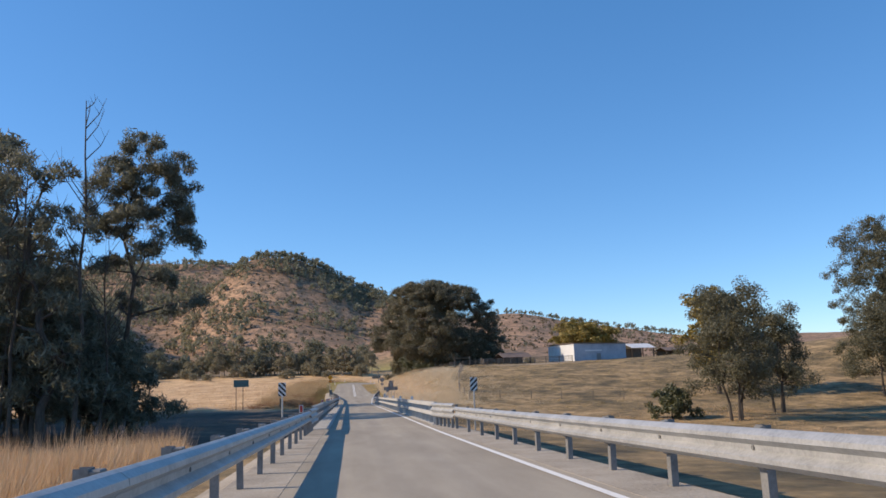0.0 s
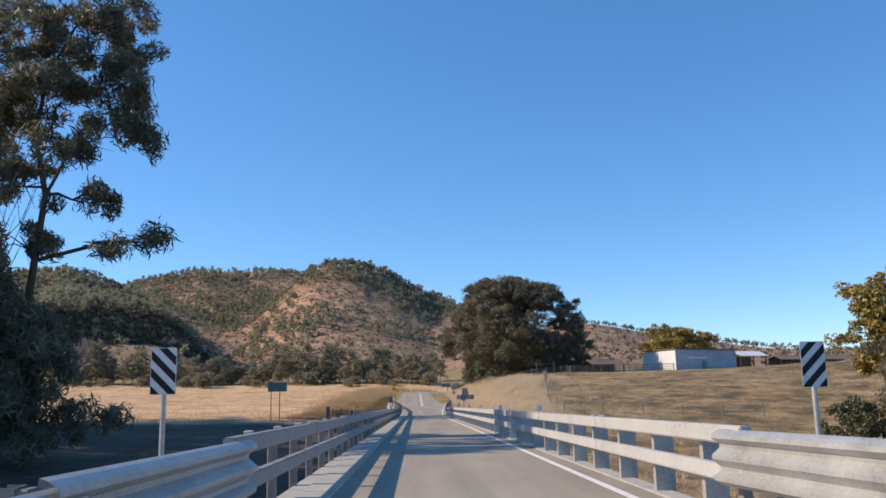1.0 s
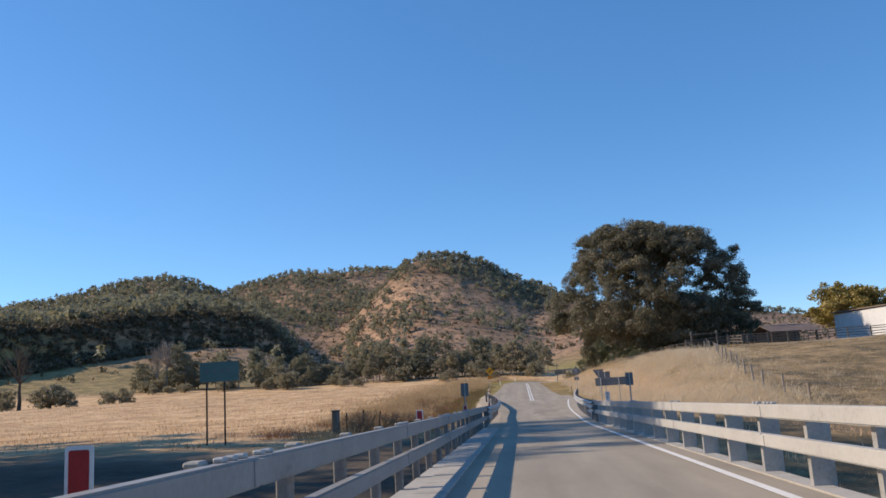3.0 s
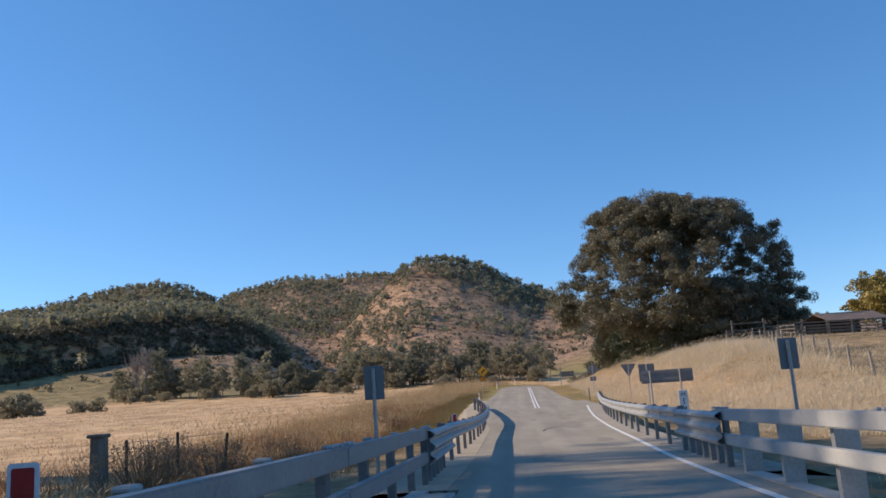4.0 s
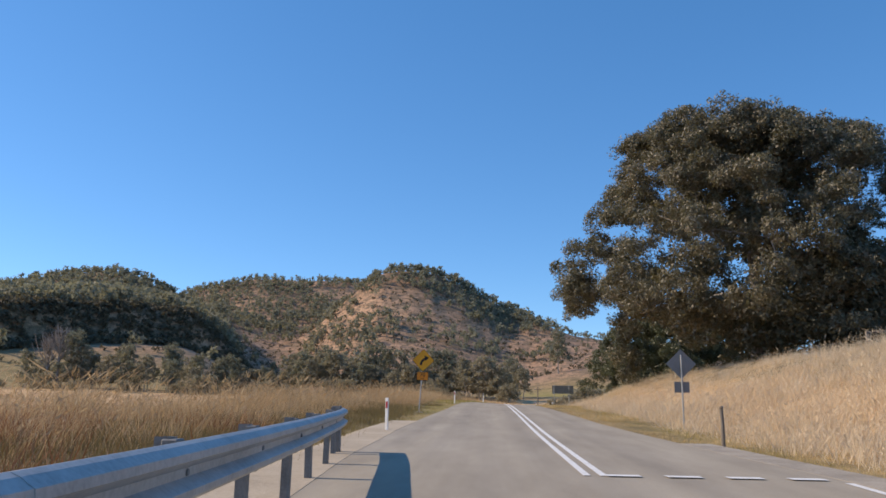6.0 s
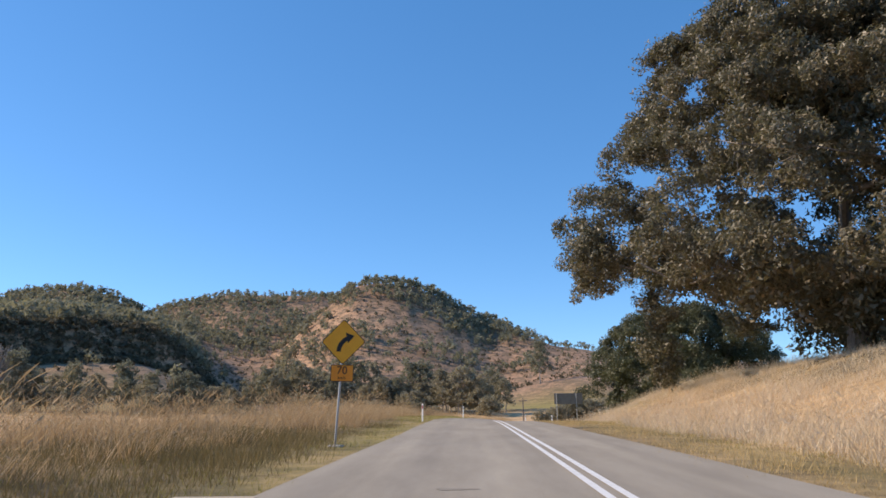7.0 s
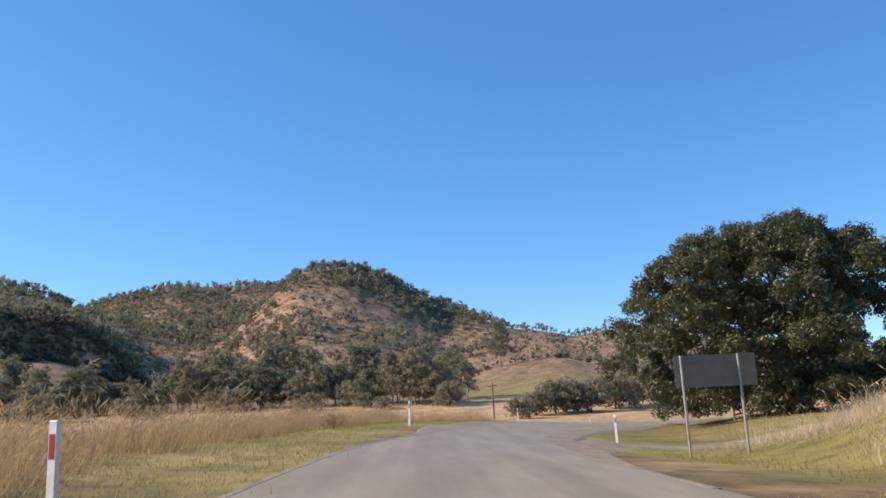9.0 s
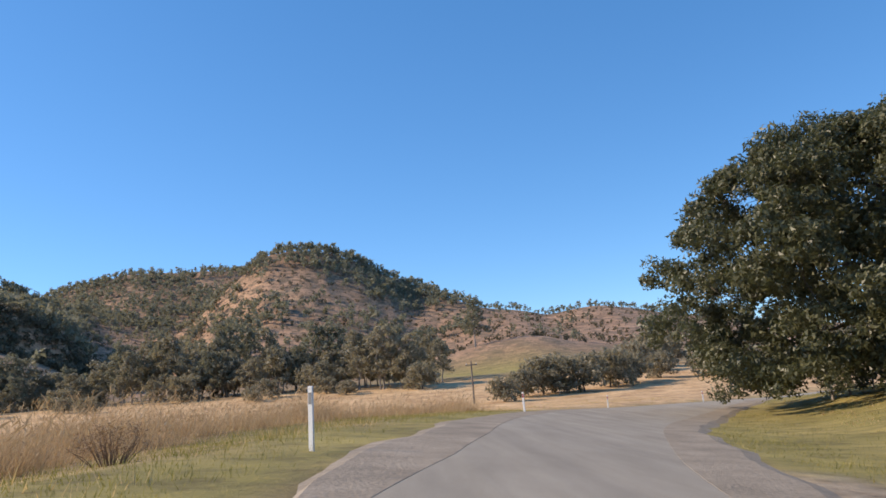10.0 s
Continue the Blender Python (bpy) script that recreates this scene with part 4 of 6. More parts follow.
def curve_sign():
    x, y, zc = -3.73, 160.45, 1.88
    base = float(ground_z(x, y))
    t = thing("curve_warning_sign", "yellow diamond right-curve warning sign with 70 plate on a post", "road sign", loc=(x, y, zc))
    d = 0.53
    dia = part("diamond", flat_poly([(d * math.cos(a + u), d * math.sin(a + u)) for a in (0, math.pi / 2, math.pi, 1.5 * math.pi) for u in (-0.05, 0.05)], 0.003), M_BLACK, t)
    i = part("yellow_face", flat_poly([((d - 0.022) * math.cos(a + u), (d - 0.022) * math.sin(a + u)) for a in (0, math.pi / 2, math.pi, 1.5 * math.pi) for u in (-0.05, 0.05)], 0.002), M_YELLOW, dia, "bright yellow sign face")
    i.location.y = -0.003
    # bent arrow: a rising arc with a head that points to the upper side
    cx, cz, r0, r1 = 0.235, -0.235, 0.29, 0.40
    arc = [(cx + r1 * math.cos(radians(a)), cz + r1 * math.sin(radians(a))) for a in range(180, 109, -10)]
    back = [(cx + r0 * math.cos(radians(a)), cz + r0 * math.sin(radians(a))) for a in range(110, 181, 10)]
    a = part("arrow_stem", flat_poly(arc + back, 0.002), M_BLACK, dia, "black curved arrow")
    a.location.y = -0.006
    h = part("arrow_head", flat_poly([(0.045, 0.23), (0.27, 0.145), (0.11, -0.035), (0.10, 0.035)], 0.002), M_BLACK, dia, "black arrow head")
    h.location.y = -0.0065
    p = part("speed_plate", flat_poly(round_rect(0.57, 0.40, 0.02)), M_BLACK, t)
    p.location.z = -0.755
    q = part("plate_face", flat_poly(round_rect(0.54, 0.37, 0.016), 0.002), M_ORANGE, p, "orange advisory plate face")
    q.location = (0, -0.003, 0)
    for body, size, dz in (("70", 0.27, 0.06), ("km/h", 0.095, -0.115)):
        o = mesh_part("lettering", text_mesh(body, size, M_BLACK), None, p, "black lettering")
        o.rotation_euler = (radians(90), 0, 0)
        o.location = (0, -0.0065, dz)
    pipe(t, 0, 0.04, base - zc - 0.2, 0.40, 0.028, lean=0.035)
    part("footing", box_bm((-0.22, -0.16, base - zc - 0.05), (0.10, 0.22, base - zc + 0.05), 0.03), M_CONCRETE, t)
    t.rotation_euler = (0, radians(2.0), radians(-7))


curve_sign()


def give_way_back():
    x, y, tip = 6.69, 132.7, 0.08
    g = float(ground_z(x, y))
    t = thing("give_way_sign", "grey back of a triangular give-way sign on a post", "road sign", loc=(x, y, tip))
    part("triangle", flat_poly([(0, 0), (0.46, 0.78), (0.42, 0.82), (-0.42, 0.82), (-0.46, 0.78)]), M_SIGNBACK, t)
    pipe(t, 0, -0.035, g - tip - 0.1, 0.75, 0.028)


def diamond_back():
    x, y = 5.88, 149.0
    g = float(ground_z(x, y))
    t = thing("warning_sign", "grey back of a diamond warning sign with a small plate", "road sign", loc=(x, y, g))
    d = part("diamond", flat_poly([(0.5, 0), (0, 0.5), (-0.5, 0), (0, -0.5)]), M_SIGNBACK, t)
    d.location.z = 2.15
    q = part("plate", flat_poly(round_rect(0.5, 0.36, 0.02)), M_SIGNBACK, t)
    q.location.z = 1.38
    pipe(t, 0, -0.035, -0.2, 2.45, 0.028)


def board_back(name, label, x, y, zb, zt, w, posts, skew=0.0):
    g = float(ground_z(x, y))
    t = thing(name, label, "road sign", loc=(x, y, (zb + zt) / 2))
    h = zt - zb
    part("board", flat_poly(round_rect(w, h, 0.02), 0.004), M_SIGNBACK, t)
    for z in (-h * 0.28, h * 0.28):
        part("stiffener", box_bm((-w / 2 + 0.03, -0.022, z - 0.018), (w / 2 - 0.03, -0.001, z + 0.018)), M_SIGNBACK, t)
    for px in posts:
        pipe(t, px, -0.055, g - (zb + zt) / 2 - 0.4, h / 2, 0.032)
    t.rotation_euler = (0, 0, radians(skew))


give_way_back()
diamond_back()
board_back("direction_sign", "dark grey back of a long direction sign on two posts", 5.55, 112.95, -0.40, 0.09, 1.95, (-0.62, 0.50), -12)
board_back("road_sign", "grey back of a squarish road sign on one post", 6.0, 120.8, -0.28, 0.55, 0.75, (0.0,))
board_back("billboard", "grey back of a wide road sign on two white posts", 6.65, 200.85, 1.44, 2.22, 2.06, (-0.86, 0.58), 2)


def flood_gauge():
    x, y = 4.28, 103.5
    g, top = float(ground_z(x, y)), -0.64
    t = thing("flood_gauge", "white flood depth gauge with black figures on a post", "depth gauge", loc=(x, y, top))
    part("board", box_bm((-0.12, 0, g - top - 0.1), (0.12, 0.02, 0.0), 0.004), M_WHITE, t)
    for body, size, dz in (("m", 0.17, -0.10), ("1", 0.24, -0.30)):
        o = mesh_part("lettering", text_mesh(body, size, M_BLACK), None, t, "black lettering")
        o.rotation_euler = (radians(90), 0, 0)
        o.location = (0, -0.003, dz)
    for k in range(3):
        part("bar", box_bm((-0.05 + 0.04 * k, -0.003, -0.52), (-0.025 + 0.04 * k, 0.001, -0.44)), M_BLACK, t)
    pipe(t, 0, 0.05, g - top - 0.2, -0.02, 0.025)


flood_gauge()


def guide_sign():
    x, y = -12.2, 93.2
    g = float(ground_z(x, y))
    t = thing("guide_sign", "faded green guide sign on two thin posts in the field", "road sign", loc=(x, y, g))
    b = part("board", flat_poly(round_rect(1.65, 0.8, 0.03), 0.004), M_GREENSIGN, t)
    b.location.z = 1.2 - g
    for k in range(4):
        q = part("bar", flat_poly([(-0.6 + 0.3 * k, 1.2 - g - 0.02), (-0.42 + 0.3 * k, 1.2 - g - 0.02), (-0.42 + 0.3 * k, 1.2 - g + 0.1), (-0.6 + 0.3 * k, 1.2 - g + 0.05)], 0.002), M_SIGNBACK, t)
        q.location.y = -0.004
    for px in (-0.55, 0.2):
        pipe(t, px, 0.05, -0.2, 1.6 - g, 0.035, M_DARKWOOD)


guide_sign()


def guide_post(x, y, red=True, first=None):
    g = float(ground_z(x, y))
    t = thing("guide_post", "slim white roadside guide post with a reflector", "guide post", "white guide posts", (x, y, g))
    shaft = part("shaft", box_bm((-0.05, -0.018, -0.3), (0.05, 0.018, 1.0), 0.008), M_WHITE, t)
    part("reflector", box_bm((-0.032, -0.021, 0.72), (0.032, -0.0185, 0.90)), M_RED if red else M_SIGNBACK, shaft, "red reflector strip" if red else "dull reflector strip")
    t.rotation_euler = (random.uniform(-0.02, 0.02), random.uniform(-0.03, 0.03), -0.5 + random.uniform(-0.2, 0.2))


for x, y, red in ((-3.40, 144.0, True), (-3.285, 187.3, True), (-1.13, 214.5, False), (6.29, 240.5, True), (15.68, 261.0, True), (28.2, 275.0, True), (6.43, 210.9, False)):
    guide_post(x, y, red)


def power_pole(x, y, top):
    g = float(ground_z(x, y))
    t = thing("power_pole", "grey timber power pole with a short crossarm", "power pole", loc=(x, y, g))
    bm = bmesh.new()
    add_tube(bm, [(0, 0, -0.5), (0, 0, top - g)], [0.17, 0.11], 9)
    part("pole", bm, M_WOOD, t)
    part("crossarm", box_bm((-0.9, -0.06, top - g - 0.7), (0.9, 0.06, top - g - 0.56), 0.01), M_WOOD, t)
    for k in (-0.75, 0.0, 0.75):
        part("insulator", box_bm((k - 0.05, -0.05, top - g - 0.56), (k + 0.05, 0.05, top - g - 0.38), 0.02), M_WHITE, t)


power_pole(11.7, 323.5, 6.3)


# ---------------------------------------------------------------- trees
def leaf_cloud(rng, centres, radii, per, size, flat=0.75, long=1.6, droop=0.0, tri=False):
    """Leaf blades in clumps: an array (n, 4, 3) of small pointed quads, or (n, 3, 3) of slivers."""
    centres, radii = np.asarray(centres, float), np.asarray(radii, float)
    n = len(centres) * per
    c = np.repeat(centres, per, 0)
    r = np.repeat(radii, per, 0)[:, None]
    d = rng.normal(size=(n, 3))
    d /= np.linalg.norm(d, axis=1, keepdims=True) + 1e-9
    u = rng.random((n, 1)) ** 0.38
    p = c + d * u * r * np.array([1, 1, flat])
    p[:, 2] -= droop * rng.random(n) * r[:, 0]
    # leaves lie across the way out of their clump, more or less
    face = d * 0.75 + rng.normal(size=(n, 3)) * 0.55
    face[:, 2] += 0.25
    face /= np.linalg.norm(face, axis=1, keepdims=True) + 1e-9
    a = np.cross(face, rng.normal(size=(n, 3)))
    a[:, 2] -= 0.8 * droop
    a /= np.linalg.norm(a, axis=1, keepdims=True) + 1e-9
    b = np.cross(face, a)
    b /= np.linalg.norm(b, axis=1, keepdims=True) + 1e-9
    s = size * (0.6 + 0.8 * rng.random((n, 1)))
    if tri:
        return np.stack([p - a * s * long / 2 - b * s * 0.3, p + b * s * 0.5, p + a * s * long / 2], 1)
    return np.stack([p - a * s * long / 2, p + b * s / 2, p + a * s * long / 2, p - b * s / 2], 1)


def sample_lobes(rng, lobes, per_lobe, clump):
    """Clump centres over the skins of a crown's lobes (x, y, z, rx, ry, rz), lower sides thinner."""
    cs, rs, owner = [], [], []
    for k, (x, y, z, rx, ry, rz) in enumerate(lobes):
        n = int(per_lobe * (rx * ry * rz) ** (2 / 3) / 9) + 4
        d = rng.normal(size=(n, 3))
        d /= np.linalg.norm(d, axis=1, keepdims=True)
        d[:, 2] = np.where(d[:, 2] < -0.35, -d[:, 2] * 0.6, d[:, 2])
        u = 0.72 + 0.28 * rng.random((n, 1))
        cs.append(np.array([x, y, z]) + d * u * np.array([rx, ry, rz]))
        rs.append(clump * (0.65 + 0.7 * rng.random(n)))
        owner += [k] * n
    return np.concatenate(cs), np.concatenate(rs), owner


def tree(label, category, loc, height, lobes, leaf_mat, bark, seed, trunk_r=0.3, per_lobe=9, clump=0.9, per=90, leaf=0.22, flat=0.7, droop=0.0, fork=0.35, lean=(0, 0), stems=1, group="", kind="", long=1.6, tri=False, twigs=4, core=0, inner=()):
    rng = np.random.default_rng(seed)
    t = thing("tree", label, category, group, loc, kind)
    bm = bmesh.new()
    for st in range(stems):
        ang = st * 2.4
        o = Vector((0.5 * math.cos(ang), 0.5 * math.sin(ang), 0)) * (stems > 1)
        top = Vector((lean[0] + o.x * 2.5, lean[1] + o.y * 2.5, height * 0.88))
        spine = [o + Vector((0, 0, -0.4))]
        for k in range(1, 8):
            f = k / 7
            wob = Vector((rng.normal(), rng.normal(), 0)) * 0.025 * height * (f > 0.2)
            spine.append(o.lerp(top, f) + wob)
        rad = [trunk_r * (1.25 if k == 0 else 1 - 0.80 * k / 7) / (1 if stems == 1 else 1.35) for k in range(8)]
        add_tube(bm, spine, rad, 8)
        # limbs fork off one another on the way out to the foliage
        nodes = [(p, r, 0) for p, r in zip(spine, rad)][2:]
        mine = [lb for k, lb in enumerate(lobes) if k % stems == st and lb[2] > 0.2 * height and not (len(lobes) > 60 and k % 3 == 2)]
        mine.sort(key=lambda lb: math.hypot(lb[0], lb[1], lb[2] - 0.4 * height))
        for lb in mine:
            c = Vector(lb[:3])
            p, r, order = min(nodes, key=lambda q: (q[0] - c).length + 1.5 * max(q[0].z - c.z, 0.0) + 0.5 * q[2])
            way = c - p
            r0 = max(0.022, 0.62 * r)
            side = Vector((rng.normal(), rng.normal(), 0.4 * rng.normal())) * 0.10 * way.length
            pts = [p, p + way * 0.33 + side + Vector((0, 0, 0.07 * way.length)), p + way * 0.68 - side * 0.6 + Vector((0, 0, 0.05 * way.length)), c]
            radii = [r0, r0 * 0.8, r0 * 0.6, r0 * 0.38]
            add_tube(bm, pts, radii, 6 if r0 > 0.06 else 5)
            nodes += [(pts[1], radii[1], order + 1), (pts[2], radii[2], order + 1), (c, max(radii[3], 0.03), order + 1)]
            for _ in range(twigs):
                d = Vector(rng.normal(size=3)).normalized()
                e = c + Vector((d.x * lb[3], d.y * lb[4], d.z * lb[5])) * 0.85
                add_tube(bm, [pts[2], c.lerp(e, 0.5) + Vector((0, 0, 0.1)), e], [r0 * 0.4, r0 * 0.25, r0 * 0.08], 4)
    part("trunk", bm, bark, t)
    cs, rs, _ = sample_lobes(rng, lobes, per_lobe, clump)
    q = leaf_cloud(rng, cs, rs, per, leaf, flat, long, droop, tri)
    mesh_part("crown", quads_mesh("crown", q, 3 if tri else 4), leaf_mat, t)
    if inner:
        # larger filler leaves, added to make the crown's inside dense and dark
        c2, r2, _ = sample_lobes(rng, inner, 34, 0.95)
        mesh_part("inner_crown", quads_mesh("inner_crown", leaf_cloud(rng, c2, r2, 48, 0.25, 0.8, 1.4, tri=True), 3), leaf_mat, t)
    if core:
        # added filler of larger leaves that closes gaps and deepens shade inside
        lb = np.array(lobes)
        far = np.hypot(lb[:, 0], lb[:, 1])
        lb = lb[far < 0.70 * far.max()]
        q = leaf_cloud(rng, lb[:, :3], lb[:, 3] * 0.70, core, max(leaf, 0.14) * 1.35, 0.75, 1.4)
        mesh_part("inner_crown", quads_mesh("inner_crown", q), leaf_mat, t)
    return t


def at(x, y, dz=0.0):
    return (x, y, float(ground_z(x, y)) + dz)


def random_lobes(rng, n, rad, z0, z1, size, taper=0.5):
    out = []
    for k in range(n):
        f = (k + 0.5) / n
        a = k * 2.399 + rng.normal() * 0.3
        r = rad * (1 - taper * f) * (0.35 + 0.65 * rng.random())
        s = size * (0.7 + 0.6 * rng.random())
        out.append((r * math.cos(a), r * math.sin(a), z0 + (z1 - z0) * f, s, s, s * 0.75))
    return out


def shell_lobes(rng, n, z0, z1, reach, size, under=None, squash=0.8, swing=0.0):
    """Puffs of foliage over the skin of a crown; reach(z, angle) is its outline."""
    out = []
    for k in range(n):
        f = (k + 0.5) / n
        z = z0 + (z1 - z0) * (0.45 * f + 0.55 * math.sin(f * math.pi / 2))
        a = k * 2.39996 + 0.25 * rng.normal()
        s = size * (0.62 + 0.75 * rng.random() ** 1.3)
        r = max(reach(z, a) - 0.92 * s, 0.0) * (0.93 + 0.10 * rng.random())
        x, y = r * math.cos(a), r * math.sin(a)
        y += swing * float(smooth(-5, -13, x))
        if under is not None:
            z = max(z, under(x, y) + s * squash)
        out.append((x, y, z - 0.55 * s * (z > z1 - 1.5), s, s, s * squash))
    return out


# the great fig beside the road; heights over its foot
FIG_Z = [0, 2, 3.3, 4.8, 7, 9, 10.2, 11.2, 13, 15, 17, 18.4, 19.2, 19.8, 20.3]
FIG_OVER_ROAD = [10.5, 12.6, 15.0, 15.6, 15.2, 14.55, 13.5, 12.3, 11.5, 11.0, 10.5, 9.8, 8.0, 3.0, 0.0]
FIG_UPHILL = [14.5, 15.5, 16.0, 15.8, 15.4, 15.0, 15.6, 15.6, 14.6, 12.2, 8.6, 4.8, 2.6, 1.2, 0.0]


def fig_reach(z, a):
    rx = np.interp(z, FIG_Z, FIG_OVER_ROAD if math.cos(a) < 0 else FIG_UPHILL)
    ry = 0.5 * (np.interp(z, FIG_Z, FIG_OVER_ROAD) + np.interp(z, FIG_Z, FIG_UPHILL)) * 0.80
    lump = 1 + 0.05 * math.sin(3 * a + 0.5 * z) + 0.04 * math.sin(7 * a - 0.8 * z)
    return float(lump / math.sqrt((math.cos(a) / (rx + 1e-3))**2 + (math.sin(a) / (ry + 1e-3))**2))


def fig_under(x, y):
    lifted = 2.8 * float(smooth(2, 8, y) * smooth(-4, -8.5, x))
    return lifted + float(np.interp(x, [-16, -13, -11, -9.5, -7, -4, 4, 16], [4.4, 3.8, 3.2, 2.6, 1.8, 1.2, -0.2, -0.3]))


rng = np.random.default_rng(11)
fig_lobes = shell_lobes(rng, 186, 1.6, 19.6, fig_reach, 1.9, fig_under, swing=4.0)
fig_lobes += [(-13.9 + 0.25 * k, 0.5 + 1.3 * k, 5.6 + 1.1 * math.sin(2.1 * k), 1.3, 1.3, 1.0) for k in range(6)]
fig_lobes += [(-8.9 + 0.40 * math.sin(1.7 * k), 6.2 + 0.4 * math.cos(2.3 * k), 5.8 - 0.72 * k, 0.9, 0.9, 0.8) for k in range(10)]
fig_inner = shell_lobes(rng, 34, 3.5, 17.0, lambda z, a: 0.62 * fig_reach(z, a), 2.7)
fig_inner += [q for q in shell_lobes(rng, 60, 1.0, 8.0, lambda z, a: 0.84 * fig_reach(z, a), 2.2) if q[0] > 1.0]
fig_inner += [(7.5 + 6.0 * math.cos(2.4 * k), 2.0 + 6.0 * math.sin(2.4 * k), 0.9 + 0.5 * math.sin(5 * k), 1.9, 1.9, 1.5) for k in range(12)]
fig_inner += [(-1.0 + (1.5 + 0.32 * k) * math.cos(2.4 * k), (1.5 + 0.32 * k) * math.sin(2.4 * k) - 0.5, 2.2 + 2.6 * ((k * 0.618) % 1), 1.8, 1.8, 1.3) for k in range(22)]
fig_inner += [(-6.0 + 1.1 * k, -4.5 + 1.6 * math.sin(1.9 * k), 2.4 + 0.9 * math.sin(2.7 * k) - 0.09 * k, 1.7, 1.7, 1.3) for k in range(15)]
tree("huge spreading fig tree with dark bronze-green leaves above the bank", "tree", at(20, 184), 18.0, fig_lobes, M_FIG, M_PINKBARK, 11, 0.55, 36, 0.66, 110, 0.15, 0.8, 0.1, 0.30, tri=True, twigs=2, inner=fig_inner)

# the round dark tree on the bend
BEND_Z = [0, 1.5, 3.2, 5.2, 7.8, 9.9, 11.3, 12.6, 13.8, 14.4]
BEND_REACH = [9.6, 11.0, 12.6, 13.0, 12.2, 10.8, 9.2, 6.6, 3.0, 0.0]


def bend_reach(z, a):
    lump = 1 + 0.06 * math.sin(4 * a + 0.6 * z) + 0.04 * math.sin(9 * a - z)
    return float(np.interp(z, BEND_Z, BEND_REACH)) * lump * (1 - 0.12 * abs(math.sin(a))) * (1 - 0.045 * math.cos(a))


rng = np.random.default_rng(12)
bend_lobes = shell_lobes(rng, 118, 1.1, 13.9, bend_reach, 1.8) + [(-0.6 + 2.4 * math.cos(2.4 * k), -1.0 + 2.2 * math.sin(2.4 * k), 13.1 + 0.5 * math.sin(3 * k), 1.7, 1.7, 1.3) for k in range(7)] + [(9.3 * math.cos(2.4 * k), 7.8 * math.sin(2.4 * k), 0.8 + 0.4 * math.sin(5 * k), 1.7, 1.7, 1.3) for k in range(17)]
bend_inner = [(5.5 * math.cos(2.4 * k) + 1.0, 5.0 * math.sin(2.4 * k), 1.5 + 0.9 * math.sin(3.1 * k), 2.0, 2.0, 1.6) for k in range(16)] + shell_lobes(rng, 26, 2.5, 10.0, lambda z, a: 0.62 * bend_reach(z, a), 2.6)
tree("dense round dark-green tree beside the bend", "tree", at(26.6, 241), 12.5, bend_lobes, M_DARKLEAF, M_BARK, 12, 0.34, 40, 0.62, 88, 0.172, 0.8, 0.1, 0.15, tri=True, twigs=1, inner=bend_inner)

# she-oaks on the creek bank, and unseen ones added for their shade
near_oaks = [(-16.6, 44.8, 9.0, 2.3), (-18.2, 48.2, 10.0, 2.5), (-15.0, 49.0, 6.0, 1.9), (-17.5, 46.5, 6.5, 2.2), (-15.4, 42.5, 15.0, 2.6), (-15.6, 47.5, 7.5, 2.2), (-20.0, 50.5, 13.0, 2.6), (-20.0, 45.5, 17.0, 2.6), (-13.4, 46.5, 4.5, 1.7), (-24, 50.5, 17.8, 2.8), (-19.5, 52.5, 8.0, 2.4), (-22, 42.0, 16.2, 2.6)]
# unseen: set out of view and oversized to shade the road and flat
shade_oaks = [(-39, 89, 33.0, 4.6), (-40.5, 94, 34.0, 4.6), (-42.5, 99, 35.0, 4.6), (-45, 103, 36.0, 4.6), (-47, 96, 37.0, 4.4), (-38, 84, 31, 4.4), (-41, 75, 21.5, 4.0), (-39, 66, 19.0, 3.8), (-50, 88, 27, 4.2), (-50, 79, 24, 4.0), (-49, 69, 22, 3.8), (-45, 60, 20, 3.6), (-57, 85, 26, 4.0)]
# more unseen trees whose shadows fall on the creek flat
rear_shade_oaks = [(-58, 73, 24, 4.0), (-66, 80, 26, 4.0), (-60, 62, 20, 3.8), (-29, 53.5, 17, 3.6), (-32, 58, 18, 3.6), (-28.5, 47, 15.5, 3.4), (-26.5, 62, 14.5, 3.6), (-29.5, 69, 15.5, 3.8), (-33, 75, 17, 3.8), (-36, 81, 19, 3.8), (-39.5, 88, 22.5, 3.8), (-33, 64, 17, 3.8), (-36.5, 71, 19, 3.8)]
# the unseen shade trees share the label of the near ones
for k, (x, y, h, r) in enumerate(near_oaks + shade_oaks + rear_shade_oaks):
    rng = np.random.default_rng(100 + k)
    lobes = random_lobes(rng, 15, r, h * 0.16, h * 0.97, 1.7, 0.4)
    tree("tall dark she-oak with wispy foliage on the creek bank", "tree", at(x, y), h, lobes, M_OAK, M_BARK, 200 + k, 0.24, 24 if y < 55 and x > -25 else 14, (0.48 if x > -25 else 0.75) if y < 55 else 1.15, (64 if x > -25 else 36) if y < 55 else 40, 0.105 if y < 55 and x > -25 else 0.33, 0.85, 0.5, 0.15, (rng.normal() * 0.6, rng.normal() * 0.6), group="she-oaks on the creek bank", long=4.0 if y < 55 else 2.2, tri=True, twigs=2 if y < 55 and x > -25 else 0)


